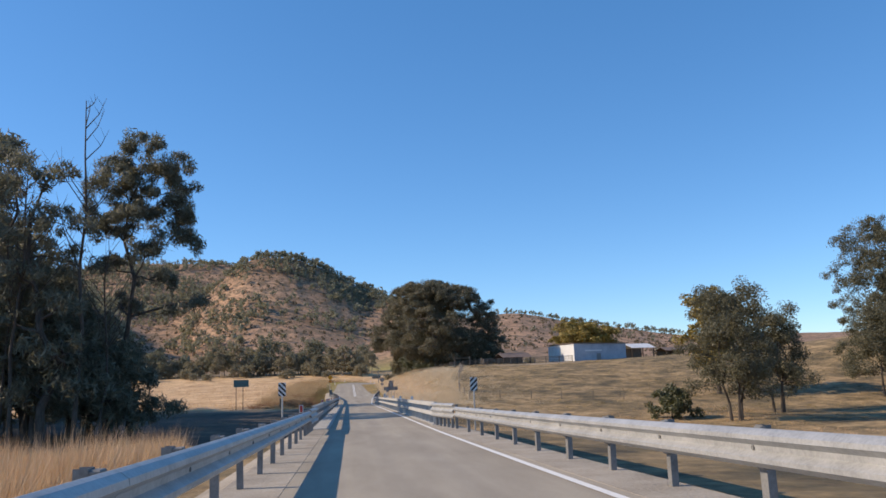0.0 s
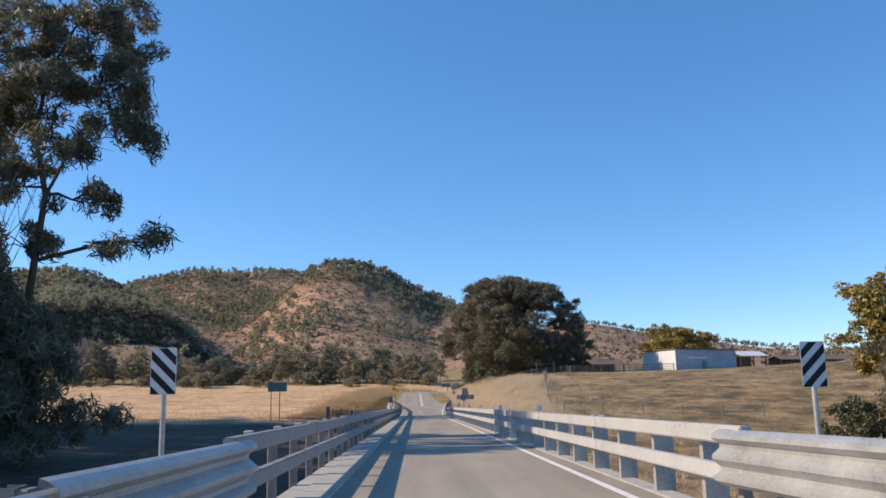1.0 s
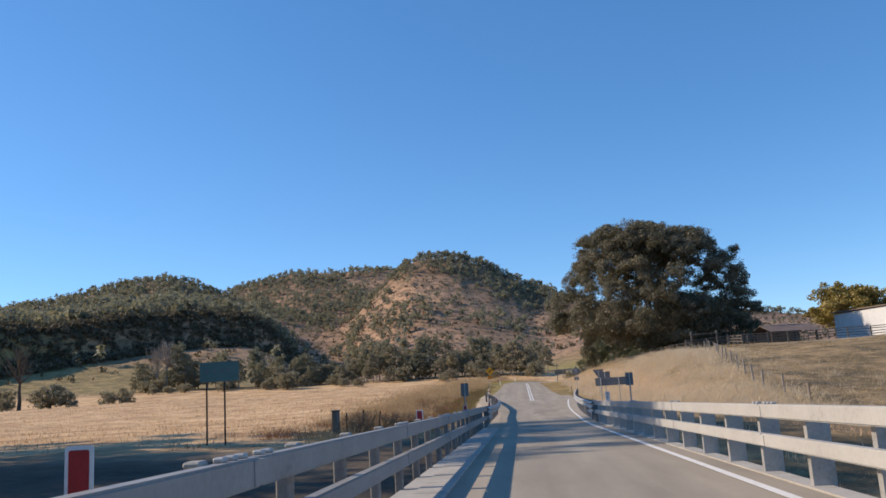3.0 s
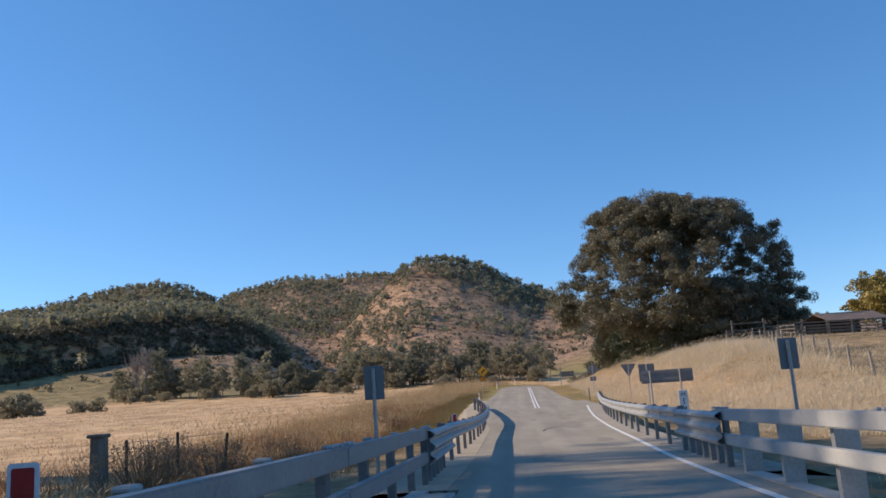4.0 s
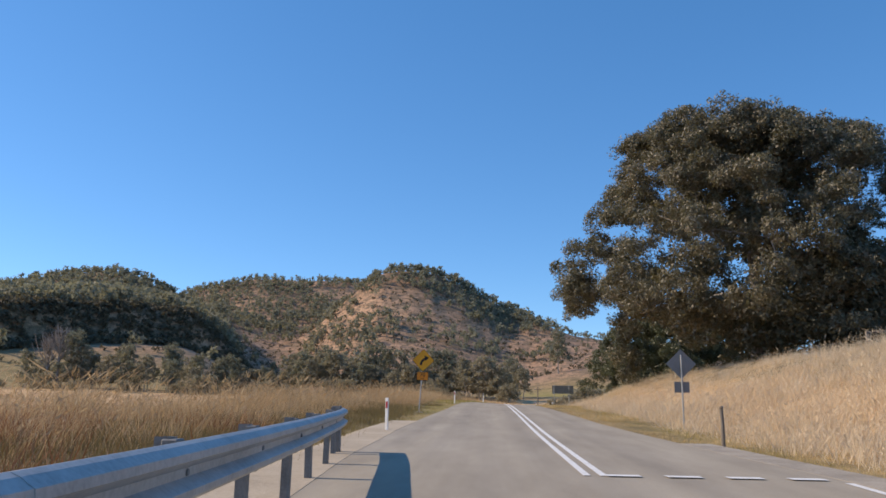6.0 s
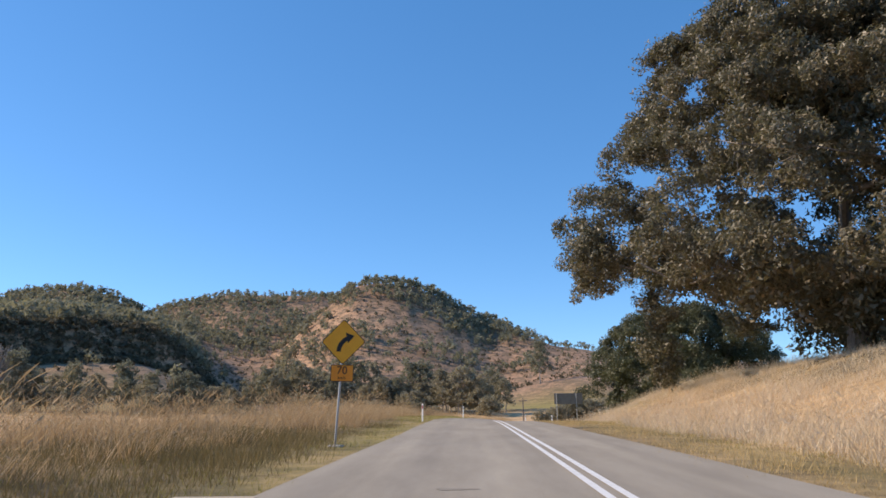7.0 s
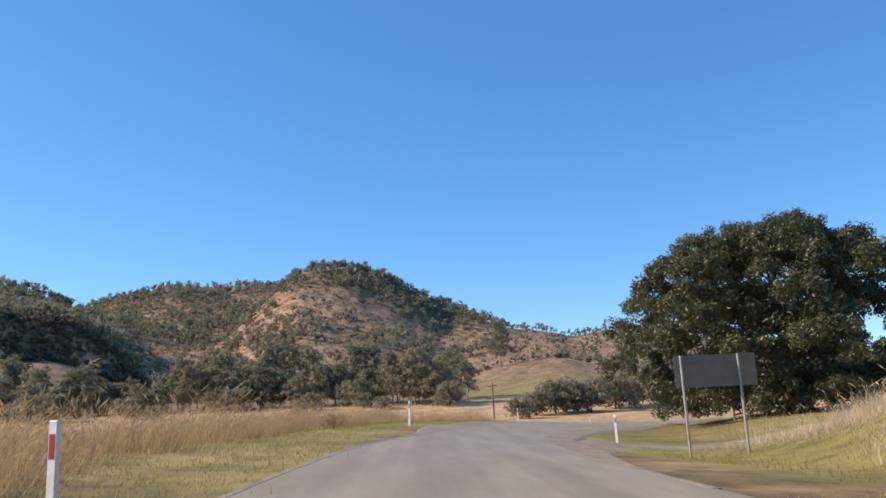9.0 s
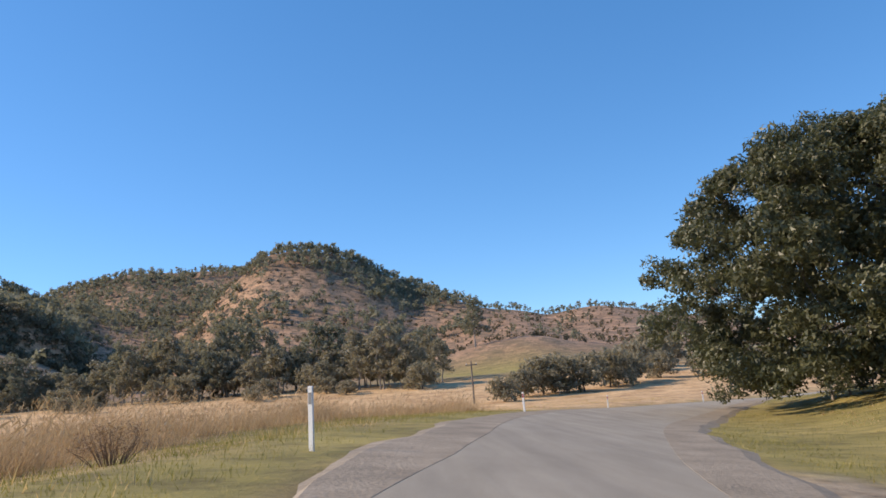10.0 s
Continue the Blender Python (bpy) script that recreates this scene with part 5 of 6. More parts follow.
edge_lobes = [(-0.2, 0, 13.9, 1.3, 1.3, 1.2), (0.8, 0.2, 12.6, 1.6, 1.5, 1.1), (-0.9, -0.4, 12.2, 1.4, 1.4, 1.0), (1.9, 0.2, 11.0, 1.6, 1.4, 1.0), (0.2, 0.6, 10.8, 1.6, 1.5, 1.1), (-1.3, 0.2, 10.2, 1.4, 1.4, 1.1), (1.9, -0.2, 9.4, 1.3, 1.2, 0.8),
              (0.9, -0.6, 9.0, 1.4, 1.3, 1.0), (-1.0, 0.6, 8.2, 1.4, 1.4, 1.0), (0.9, 0.3, 7.6, 1.1, 1.1, 0.7), (2.6, 0.0, 6.4, 1.1, 1.0, 0.6), (-0.7, 0.2, 6.4, 1.2, 1.2, 0.9), (-0.9, 0, 4.2, 1.5, 1.5, 1.1), (0.1, 0.3, 2.4, 1.8, 1.7, 1.2), (-1.8, 0.2, 2.0, 1.8, 1.8, 1.3), (1.4, 0.6, 1.4, 1.3, 1.3, 0.9)]
edge_lobes += [(0.1 + 1.5 * math.cos(2.4 * k), 1.2 * math.sin(2.4 * k), 9.6 + 0.42 * k, 1.2, 1.2, 0.9) for k in range(11)] + [(2.3, 0.2, 12.1, 1.0, 1.0, 0.8), (2.2, -0.1, 10.6, 0.9, 0.9, 0.6), (1.7, 0.4, 13.3, 1.0, 1.0, 0.8)]
edge_lobes = [(a * 1.21 + 0.1, b * 1.12, c * 1.22 - 0.34, d * 1.09, e * 1.09, f * 1.09) for a, b, c, d, e, f in edge_lobes]
tree("tall she-oak leaning over the creek with layered wispy branches", "tree", at(-12.75, 48.5), 18.0, edge_lobes, M_OAK, M_BARK, 199, 0.19, 30, 0.46, 130, 0.085, 0.8, 0.5, 0.36, (0.4, 0.1), group="she-oaks on the creek bank", long=4.2, tri=True)


def dead_tree(x, y, h, seed, spread_r=3.0, girth=0.62, limbs=26, bark=None, label="bare grey dead tree with thin upright branches"):
    rng = np.random.default_rng(seed)
    t = thing("dead_tree", label, "tree", "bare trees", at(x, y))
    bm = bmesh.new()
    sp = [Vector((rng.normal() * 0.12, rng.normal() * 0.12, h * k / 6 - 0.3)) for k in range(7)]
    add_tube(bm, sp, [0.02 * h * (1 - 0.9 * k / 6) * 0.55 * girth + 0.012 for k in range(7)], 7)
    for k in range(limbs):
        f = 0.42 + 0.56 * rng.random()
        j = int(f * 6)
        a = sp[j].lerp(sp[j + 1], f * 6 - j)
        an = rng.random() * math.tau
        ln = spread_r * (1.2 - f) * (0.6 + 0.8 * rng.random())
        e = a + Vector((math.cos(an) * ln, math.sin(an) * ln, ln * (1.0 + rng.random())))
        m = a.lerp(e, 0.5) + Vector((math.cos(an), math.sin(an), -0.2)) * ln * 0.15
        add_tube(bm, [a, m, e], [0.042 * girth * h / 14, 0.028 * girth * h / 14, 0.009 * girth], 5)
        e3 = e.lerp(m, 0.3) + Vector((rng.normal() * 0.6, rng.normal() * 0.6, 0.8)) * ln * 0.4
        add_tube(bm, [e.lerp(m, 0.5), e3], [0.016 * girth * h / 14, 0.006 * girth], 4)
        e2 = m + Vector((rng.normal() * 0.5, rng.normal() * 0.5, 0.9)) * ln * 0.5
        add_tube(bm, [m, e2], [0.022 * girth * h / 14, 0.008 * girth], 4)
    part("trunk", bm, bark or M_BARK, t)


dead_tree(-13.9, 43.0, 18.4, 5, limbs=15)
dead_tree(-16.5, 42, 14.5, 8)
dead_tree(-13.0, 44.5, 10.5, 9)
dead_tree(-17.6, 43.4, 12.5, 10)

# paddock trees
for x, y, h, r, mat, sd, lab in ((37.6, 76.6, 13.6, 4.5, M_OLIVE, 31, "olive-green paddock tree with several slender trunks"), (46.2, 84, 12.0, 3.5, M_OLIVE, 32, "olive-green paddock tree beside its neighbour"),
                                 (69.5, 97, 23.5, 6.0, M_OLIVE, 33, "tall leafy tree on the paddock slope"), (65.0, 92, 11, 4.2, M_OLIVE, 36, "grey-green low tree on the paddock slope"), (91.5, 126, 12, 2.6, M_OLIVE, 37, "slender tree with a bare trunk on the paddock crest")):
    rng = np.random.default_rng(sd)
    lobes = random_lobes(rng, 34 if h > 20 else 24, r * 1.05, h * (0.45 if r < 3 else 0.20), h * 0.92, r * 0.42, 0.35)
    tree(lab, "tree", at(x, y), h, lobes, mat, M_BARK, sd, 0.2, 16, 0.85, 130, 0.15, 0.8, 0.3, 0.2, stems=1 if r < 3 else 3, tri=True, core=150)
rng = np.random.default_rng(40)
tree("dark green round shrub below the paddock tree", "shrub", at(33.2, 82), 3.2, random_lobes(rng, 12, 2.0, 0.3, 2.7, 1.2, 0.25), M_DARKLEAF, M_BARK, 41, 0.1, 26, 0.5, 80, 0.16, 0.8, 0.1, 0.1)
rng = np.random.default_rng(42)
tree("golden-flowering tree behind the farm shed", "tree", at(69, 231), 13.0, random_lobes(rng, 18, 9.5, 5.0, 10.8, 3.4, 0.4), M_GOLD, M_BARK, 43, 0.35, 14, 1.1, 70, 0.3, 0.7, 0.1, 0.3, core=90)
tree("golden-topped tree beyond the paddock trees", "tree", at(49.0, 104), 13.6, random_lobes(rng, 24, 4.8, 3.6, 13.0, 1.9, 0.35), M_GOLD, M_BARK, 44, 0.3, 14, 0.9, 60, 0.25, 0.7, 0.1, 0.3, core=90)

# tree line at the foot of the hills: four kinds, copied
kinds = []
for k, (h, r, mat) in enumerate(((15, 4.4, M_GUM), (12, 4.6, M_GUM), (17, 4.8, M_HILLGUM), (9, 4.6, M_GUM))):
    rng = np.random.default_rng(300 + k)
    kinds.append(tree("grey-green gum tree in the tree line below the hills", "tree", at(-60 + 12 * k, 405), h, random_lobes(rng, 18, r * 1.0, h * 0.24, h * 0.95, r * 0.38, 0.45), mat, M_PALEBARK, 310 + k, 0.24, 15, 0.85, 17, 0.50, 0.8, 0.2, 0.15, group="tree line below the hills", tri=True, twigs=0, stems=1 + k % 2))
rng = np.random.default_rng(305)
bush = tree("dense dark olive bush at the edge of the field", "shrub", at(24, 333), 6.5, random_lobes(rng, 22, 4.4, 0.9, 5.4, 1.9, 0.45), M_GUM, M_BARK, 315, 0.16, 15, 0.75, 14, 0.42, 0.8, 0.1, 0.1, group="bushes beyond the field", tri=True, twigs=0)
rng = np.random.default_rng(77)
for k in range(104):
    f = k / 103
    x = -172 + 182 * f + rng.normal() * 1.8
    y = 414 - 24 * f + rng.normal() * 7
    src = kinds[rng.integers(0, 4)]
    sc = (0.62 + 0.62 * rng.random() ** 1.3) * (0.77 if f < 0.66 else 0.88)
    if 0.93 < f:
        sc *= 0.8
    copy_thing(src, pose(*at(x, y), 0, 0, rng.random() * 360) @ Matrix.Diagonal((sc, sc, sc * (0.85 + 0.3 * rng.random()), 1)))
for k in range(40):
    f = rng.random()
    x, y = -168 + 175 * f, 399 - 24 * f + rng.normal() * 7
    sc = 0.22 + 0.55 * rng.random() ** 1.5
    sc *= 1.5
    copy_thing(bush, pose(*at(x, y, -0.3 * sc), 0, 0, rng.random() * 360) @ Matrix.Diagonal((sc, sc, sc, 1)))
for x, y, sc in ((-43, 398, 1.35), (-38, 393, 1.1), (-3, 380, 1.15), (3, 378, 0.95), (-8, 384, 0.9), (20, 330, 0.55), (26, 336, 0.7), (31, 334, 0.75), (37, 340, 0.8), (42, 345, 0.7), (50, 352, 0.6), (16, 322, 0.45), (52, 372, 0.8), (58, 381, 1.0), (75, 373, 0.7), (86, 379, 0.65), (98, 372, 0.75), (110, 380, 0.8), (66, 391, 0.8), (60, 350, 0.9), (64, 356, 0.6), (72, 345, 0.55), (-163, 331, 1.0), (-168, 333, 0.75), (-157, 330, 0.7), (-141, 329, 0.6), (-136, 331, 0.6), (-184, 335, 0.9), (-180, 330, 0.6), (-148, 402, 1.2), (-144, 400, 1.1), (41, 605, 1.5)):
    if (10 < x < 120 or x < -130) and y < 400:
        copy_thing(bush, pose(*at(x, y, -0.3), 0, 0, x * 37) @ Matrix.Diagonal((sc * 1.25, sc * 1.25, sc * 1.35, 1)))
    else:
        copy_thing(kinds[(int(x) + int(y)) % 4], pose(*at(x, y), 0, 0, x * 37) @ Matrix.Diagonal((sc, sc, sc, 1)))
for x, y, h, sd in ((-176, 333, 21, 51), (-152, 399, 20, 52), (-157, 401, 17, 53)):
    dead_tree(x, y, h, sd, 7.0, 3.2, 44, M_BARK if x < -170 else M_PALEBARK, label="gnarled bare gum at the far edge of the field")


def far_woods():
    """Gums and scrub over the hills: closed woods on the ridges, scattered bushes on the bare cone."""
    rng = np.random.default_rng(9)
    n = 84000
    d = rng.uniform(-46, 32, n)
    r = 430 + 990 * rng.random(n) ** 0.85
    m = 4200
    d[:m] = rng.uniform(-46, -13.5, m)
    r[:m] = 562 + 6.0 * np.clip(d[:m] + 20, -18, 4) + rng.uniform(-14, 40, m)
    steep = np.arange(n) < m
    x, y = r * np.sin(np.radians(d)), 51 + r * np.cos(np.radians(d))
    crest = cone_r(d)
    patch = smooth(-0.35, 0.25, fbm(x / 60, y / 60, 3, 14))
    gully_d = -11.4 + 0.012 * np.clip(r - 800, -150, 300) + 0.8 * fbm(r / 90, d / 5, 2, 16)
    left = smooth(0.4, -0.4, d - gully_d)
    # the cone: bushes low down, woods round its top and along the falling ridge
    cap = smooth(crest - 85, crest - 25, r + 25 * fbm(x / 40, y / 40, 2, 17)) * (1 - smooth(crest + 10, crest + 45, r)) * smooth(-10, -8, d) * (1 - smooth(3.5, 5, d))
    falling = smooth(-3.5, -0.5, d) * (1 - smooth(3, 5, d)) * smooth(crest - 170, crest - 90, r) * (1 - smooth(crest + 10, crest + 45, r))
    thick = 0.36 * smooth(520, 620, r) * (0.6 + 0.7 * patch) + 0.03 + 0.65 * np.maximum(cap * (0.55 + 0.45 * patch), 0.8 * falling * (0.4 + 0.6 * patch))
    thick = np.where(r > crest + 45, np.where(d > -9, 0.0, thick), thick)
    # the woods beyond the gully, open on the brown spurs
    woods = 0.18 + 0.80 * smooth(650, 760, r + 60 * patch + 110 * smooth(-18, -21, d)) * (0.30 + 0.70 * patch) * (1 - 0.75 * smooth(-19, -16, d) * (1 - smooth(760, 860, r)))
    spur = smooth(-20, -18, d) * (1 - smooth(960, 1010, r)) * smooth(0.2, -0.6, d - gully_d)
    woods = woods * (1 - spur) + (0.32 + 0.25 * smooth(0.1, 0.4, fbm(x / 45, y / 60, 3, 18))) * spur
    woods = np.maximum(woods, 0.9 * smooth(-15.5, -18, d) * smooth(670, 720, r))
    woods = np.maximum(woods, 0.75 * smooth(-17, -15, d) * smooth(1000, 1060, r) * (0.6 + 0.4 * patch))
    thick = thick * (1 - left) + woods * left
    edge = smooth(1.3, 0.3, np.abs(d - gully_d + 0.5)) * smooth(680, 760, r)
    thick = np.maximum(thick, 0.85 * edge * (r < 1050))
    thick = np.where(np.hypot((x - 32) / 52, (y - 500) / 125) < 1, 0.0, thick)
    lip = 562 + 6.0 * np.clip(d + 20, -18, 4)
    wooded = smooth(-13.5, -17, d) * smooth(lip + 26, lip + 36, r) * (1 - smooth(lip + 90, lip + 130, r))
    thick = np.maximum(thick, 0.9 * wooded)
    thick = np.where((r < lip + 26) & (d < -14), np.where(r < lip - 6, 0.14, 0.95), thick)
    face = (d < -14) & (r > lip - 6) & (r < lip + 26)
    line = smooth(4, 5.5, d) * (1 - smooth(24, 30, d)) * smooth(crest - 25, crest - 5, r) * (1 - smooth(crest + 15, crest + 35, r))
    thick = np.maximum(thick * (1 - 0.35 * smooth(4, 6, d)), 0.75 * line * (0.35 + 0.65 * patch))
    keep = (rng.random(n) < np.clip(thick * 0.42, 0, 1)) | steep
    face = face | steep
    x, y, r, wood = x[keep], y[keep], r[keep], np.clip(np.maximum(thick, line), 0, 1)[keep]
    z = ground_z(x, y)
    big = rng.random(len(x)) < np.where(wood < 0.46, 0.07, 0.20 + 0.80 * wood)
    face = face[keep]
    big = big & ~face
    h = np.where(big, (5.5 + 6.0 * rng.random(len(x)) ** 1.5) * np.where(x > 85, 0.7, 1.0), 1.8 + 3.0 * rng.random(len(x)) ** 1.5 + 1.0 * face)
    cs, rs = [], []
    for k in range(3):
        a = rng.random(len(x)) * math.tau
        c = np.stack([x + 0.17 * h * np.cos(a), y + 0.17 * h * np.sin(a), z + h * (0.52 + 0.16 * k)], 1)
        cs.append(c[big])
        rs.append((h * (0.25 + 0.08 * rng.random(len(x))))[big])
    low = ~big
    scrub = (np.stack([x, y, z + 0.40 * h], 1)[low], (0.46 * h)[low])
    made = []
    for name, (c, r0), per, mat in (("hill_woods", (np.concatenate(cs), np.concatenate(rs)), 10, M_HILLGUM), ("hill_scrub", scrub, 12, M_SCRUB)):
        q = leaf_cloud(rng, c, r0, per, 1.0, 0.8, 1.3, tri=True)
        mid = q.mean(1, keepdims=True)
        q = mid + (q - mid) * (np.repeat(r0, per)[:, None, None] * 0.85)
        made.append(mesh_part(name, quads_mesh(name, q, 3), mat))
    tagged(made[0], "grey-green gum woodland over the brown hills", "woodland", kind="stuff")
    tagged(made[1], "dark scrub scattered over the bare hillsides", "scrub", kind="stuff")
    x, y, z, h = x[big], y[big], z[big], h[big]
    t = np.stack([np.stack([x - 0.2, y, z - 0.5], 1), np.stack([x + 0.2, y, z - 0.5], 1), np.stack([x, y + 0.1, z + h * 0.7], 1)], 1)
    mesh_part("trunks", quads_mesh("trunks", t, 3), M_PALEBARK, made[0])


far_woods()


# ---------------------------------------------------------------- grass
def blades(rng, x, y, h, per, spread_r, width, lean=0.35, heads=0.0):
    """Grass blades fanning out of tufts, some with a feathery head: an array (n, 3, 3)."""
    n = len(x) * per
    ox, oy = rng.normal(size=n), rng.normal(size=n)
    bx = np.repeat(x, per) + ox * np.repeat(spread_r, per)
    by = np.repeat(y, per) + oy * np.repeat(spread_r, per)
    bz = ground_z(bx, by) - 0.03
    hh = np.minimum(np.repeat(h, per) * (0.45 + 0.65 * rng.random(n)), 1.3)
    a = rng.random(n) * math.tau
    w = width * (0.6 + 0.8 * rng.random(n))
    ux, uy = np.cos(a) * w / 2, np.sin(a) * w / 2
    tx, ty = np.repeat(rng.normal(size=len(x)) + 0.4, per), np.repeat(rng.normal(size=len(x)), per)
    lx = (0.45 * ox + 0.45 * tx + 0.5 * rng.normal(size=n)) * lean * hh
    ly = (0.45 * oy + 0.45 * ty + 0.5 * rng.normal(size=n)) * lean * hh
    far = np.maximum(np.hypot(lx, ly) / (0.75 * hh), 1.0)
    lx, ly = lx / far, ly / far
    p0 = np.stack([bx - ux, by - uy, bz], 1)
    p1 = np.stack([bx + ux, by + uy, bz], 1)
    tip = np.stack([bx + lx, by + ly, bz + hh], 1)
    out = np.stack([p0, p1, tip], 1)
    if heads:
        k = rng.random(n) < heads
        tip, m = tip[k], int(k.sum())
        d = np.stack([lx[k] + 0.15 * rng.normal(size=m) * hh[k], ly[k] + 0.15 * rng.normal(size=m) * hh[k], 0.55 * hh[k]], 1)
        d *= (0.20 + 0.12 * rng.random((m, 1)))
        s = rng.normal(size=(m, 3)) * 0.013
        out = np.concatenate([out, np.stack([tip - 0.5 * d, tip + 0.1 * d + s, tip + 0.8 * d], 1)])
    return out


def grass(name, label, mat, n, xr, yr, hr, per, seed, width=0.03, keep=None, spread_r=0.12, lean=0.3, heads=0.0, tufty=0.5, grow=None):
    rng = np.random.default_rng(seed)
    x, y = rng.uniform(*xr, n), rng.uniform(*yr, n)
    ok = np.ones(n, bool) if keep is None else keep(x, y, rng)
    ok = ok & (bare_earth(x, y) < 0.35)
    x, y = x[ok], y[ok]
    h = rng.uniform(*hr, len(x)) * np.clip(0.8 + tufty * fbm(x / 1.3, y / 1.3, 2, seed) + 0.45 * fbm(x / 4, y / 5, 2, seed + 40), 0.25, 1.5)
    if grow is not None:
        h = h * grow(x, y)
    q = blades(rng, x, y, h, per, np.full(len(x), spread_r), width, lean, heads)
    return tagged(mesh_part(name, quads_mesh(name, q, 3), mat), label, "grass", kind="stuff")


def off_of(x, y):
    return road_coords(x, y)[1]


def bank_edge(x, y):
    return 5.2 + 0.8 * fbm(x / 3, y / 5, 2, 5)


grass("tall_grass", "tall dry pinkish-straw grass along the field verge", M_PALEGRASS, 50000, (-16, 6), (92, 250), (0.45, 1.05), 18, 1, 0.0115,
      lambda x, y, g: (off_of(x, y) < -7.0 - 1.1 * fbm(x / 3, y / 7, 2, 2) + 1.0 * smooth(112, 106, y) + 0.7 * smooth(140, 165, y) - 2.8 * smooth(200, 214, y)) & (off_of(x, y) > -9.5 - 4.5 * smooth(104, 128, y)) & (g.random(len(x)) < 0.42 + 1.7 * fbm(x / 1.6, y / 1.6, 2, 12)), 0.22, 0.85, 0.55, 1.5, lambda x, y: 0.50 + 0.50 * smooth(112, 134, y))
grass("undergrowth", "low olive and brown undergrowth among the tall grass", M_UNDER, 26000, (-16, 6), (96, 235), (0.12, 0.42), 12, 21, 0.013,
      lambda x, y, g: (off_of(x, y) < -4.6) & (off_of(x, y) > -11) & (y < 178) & (fbm(x / 2, y / 3, 2, 22) > -0.15 - 0.6 * (y < 135)), 0.2, 0.55)
# olive growth whose dark blades also stand in for shade under the grass
grass("undergrowth", "olive undergrowth at the foot of the tall grass, dark partly for shade", M_UNDER, 11000, (-8.5, -3.6), (100, 165), (0.15, 0.46), 9, 23, 0.012,
      lambda x, y, g: (off_of(x, y) < -5.2 - 0.4 * fbm(x, y / 2, 2, 24)), 0.2, 0.45)
grass("tall_grass", "tall tan grass standing outside the bend", M_PALEGRASS, 10000, (-16, 6), (186, 262), (0.6, 0.95), 14, 71, 0.013,
      lambda x, y, g: (off_of(x, y) < -6.7 - 1.8 * smooth(200, 214, y) - 0.8 * fbm(x / 3, y / 5, 2, 72)) & (off_of(x, y) > -12.5) & (g.random(len(x)) < 0.6 + 0.9 * fbm(x / 2, y / 2, 2, 73)), 0.24, 0.4, 0.4)
grass("grass_heads", "feathery seed heads standing above the verge grass", M_PALEGRASS, 12000, (-16, 6), (100, 240), (0.8, 1.3), 5, 11, 0.014,
      lambda x, y, g: (off_of(x, y) < -6.9 - 2.8 * smooth(200, 214, y) - 0.9 * fbm(x / 3, y / 7, 2, 2)) & (off_of(x, y) > -13.5) & (fbm(x / 4, y / 6, 2, 13) > 0.0), 0.14, 0.3, 0.9)
grass("rusty_weeds", "rust-brown dead weeds standing among the verge grass", M_RUST, 12500, (-16, 4), (96, 141), (0.35, 0.95), 8, 41, 0.018,
      lambda x, y, g: (off_of(x, y) < -6.4 + 1.2 * smooth(112, 106, y)) & (off_of(x, y) > -12.5) & (fbm(x / 1.4, y / 1.8, 2, 42) > 0.03), 0.34, 0.7)
grass("field_grass", "pale dry field grass", M_GRASS, 16000, (-90, -9), (93, 330), (0.12, 0.34), 5, 2, 0.06, lambda x, y, g: off_of(x, y) < -8.5 - 5 * smooth(104, 128, y), 0.4)
grass("bank_grass", "tall dry pinkish-straw grass on the roadside bank", M_STRAW, 11500, (5.5, 24), (100, 160), (0.34, 0.90), 16, 3, 0.016,
      lambda x, y, g: (off_of(x, y) > bank_edge(x, y)) & (g.random(len(x)) < 1 - 0.95 * smooth(12.5, 16.5, off_of(x, y) - 0.10 * np.clip(y - 118, 0, 40))) & (g.random(len(x)) < 1 - smooth(150, 175, y) * smooth(14, 8, off_of(x, y))), 0.24, 0.75, 0.3, 1.3)
grass("bank_grass", "pale straw grass on the bank below the fig", M_STRAW, 17500, (4.5, 24), (136, 205), (0.16, 0.66), 14, 13, 0.015,
      lambda x, y, g: (off_of(x, y) > bank_edge(x, y) - 0.6 + 2.4 * smooth(188, 198, y)) & (g.random(len(x)) < smooth(136, 152, y) * (1 - 0.6 * smooth(196, 206, y))) & (g.random(len(x)) < 1 - 0.7 * smooth(10, 18, off_of(x, y))), 0.22, 0.8, 0.25, 1.3)
grass("near_grass", "tall dry straw grass beside the creek bank", M_GRASS, 9500, (-15, -2.7), (3, 27), (0.55, 1.1), 11, 4, 0.012, lambda x, y, g: (x > -13.5 + 1.6 * fbm(x / 3, y / 3, 2, 65)) & (x < -4.4 - 0.18 * np.clip(y - 19, 0, 20) + 0.5 * fbm(x / 2, y / 2, 2, 4)), 0.22)
grass("verge_grass", "short green and straw verge grass", M_GREENGRASS, 19000, (-9, 10), (104, 240), (0.05, 0.20), 10, 5, 0.012,
      lambda x, y, g: (np.abs(off_of(x, y)) > 3.9) & (np.abs(off_of(x, y)) < 7.0 + 3 * smooth(192, 206, y)) & ~((off_of(x, y) > -3.4) & (y < 135)), 0.2, 0.6)
grass("verge_grass", "short golden grass along the sealed edge", M_BANKGRASS, 9000, (2.8, 8), (112, 189), (0.04, 0.20), 10, 25, 0.012,
      lambda x, y, g: (off_of(x, y) > 2.2 + 1.4 * smooth(150, 125, y) + 0.3 * fbm(x, y / 2, 2, 26)) & (off_of(x, y) < 5.6), 0.2, 0.6)
grass("creek_grass", "rough dry grass on the creek flat", M_GRASS, 5500, (2, 45), (28, 93), (0.12, 0.40), 8, 6, 0.028, lambda x, y, g: (np.abs(off_of(x, y)) > 2.6) & (fbm(x / 4, y / 4, 2, 6) > -0.1), 0.25, 0.5)
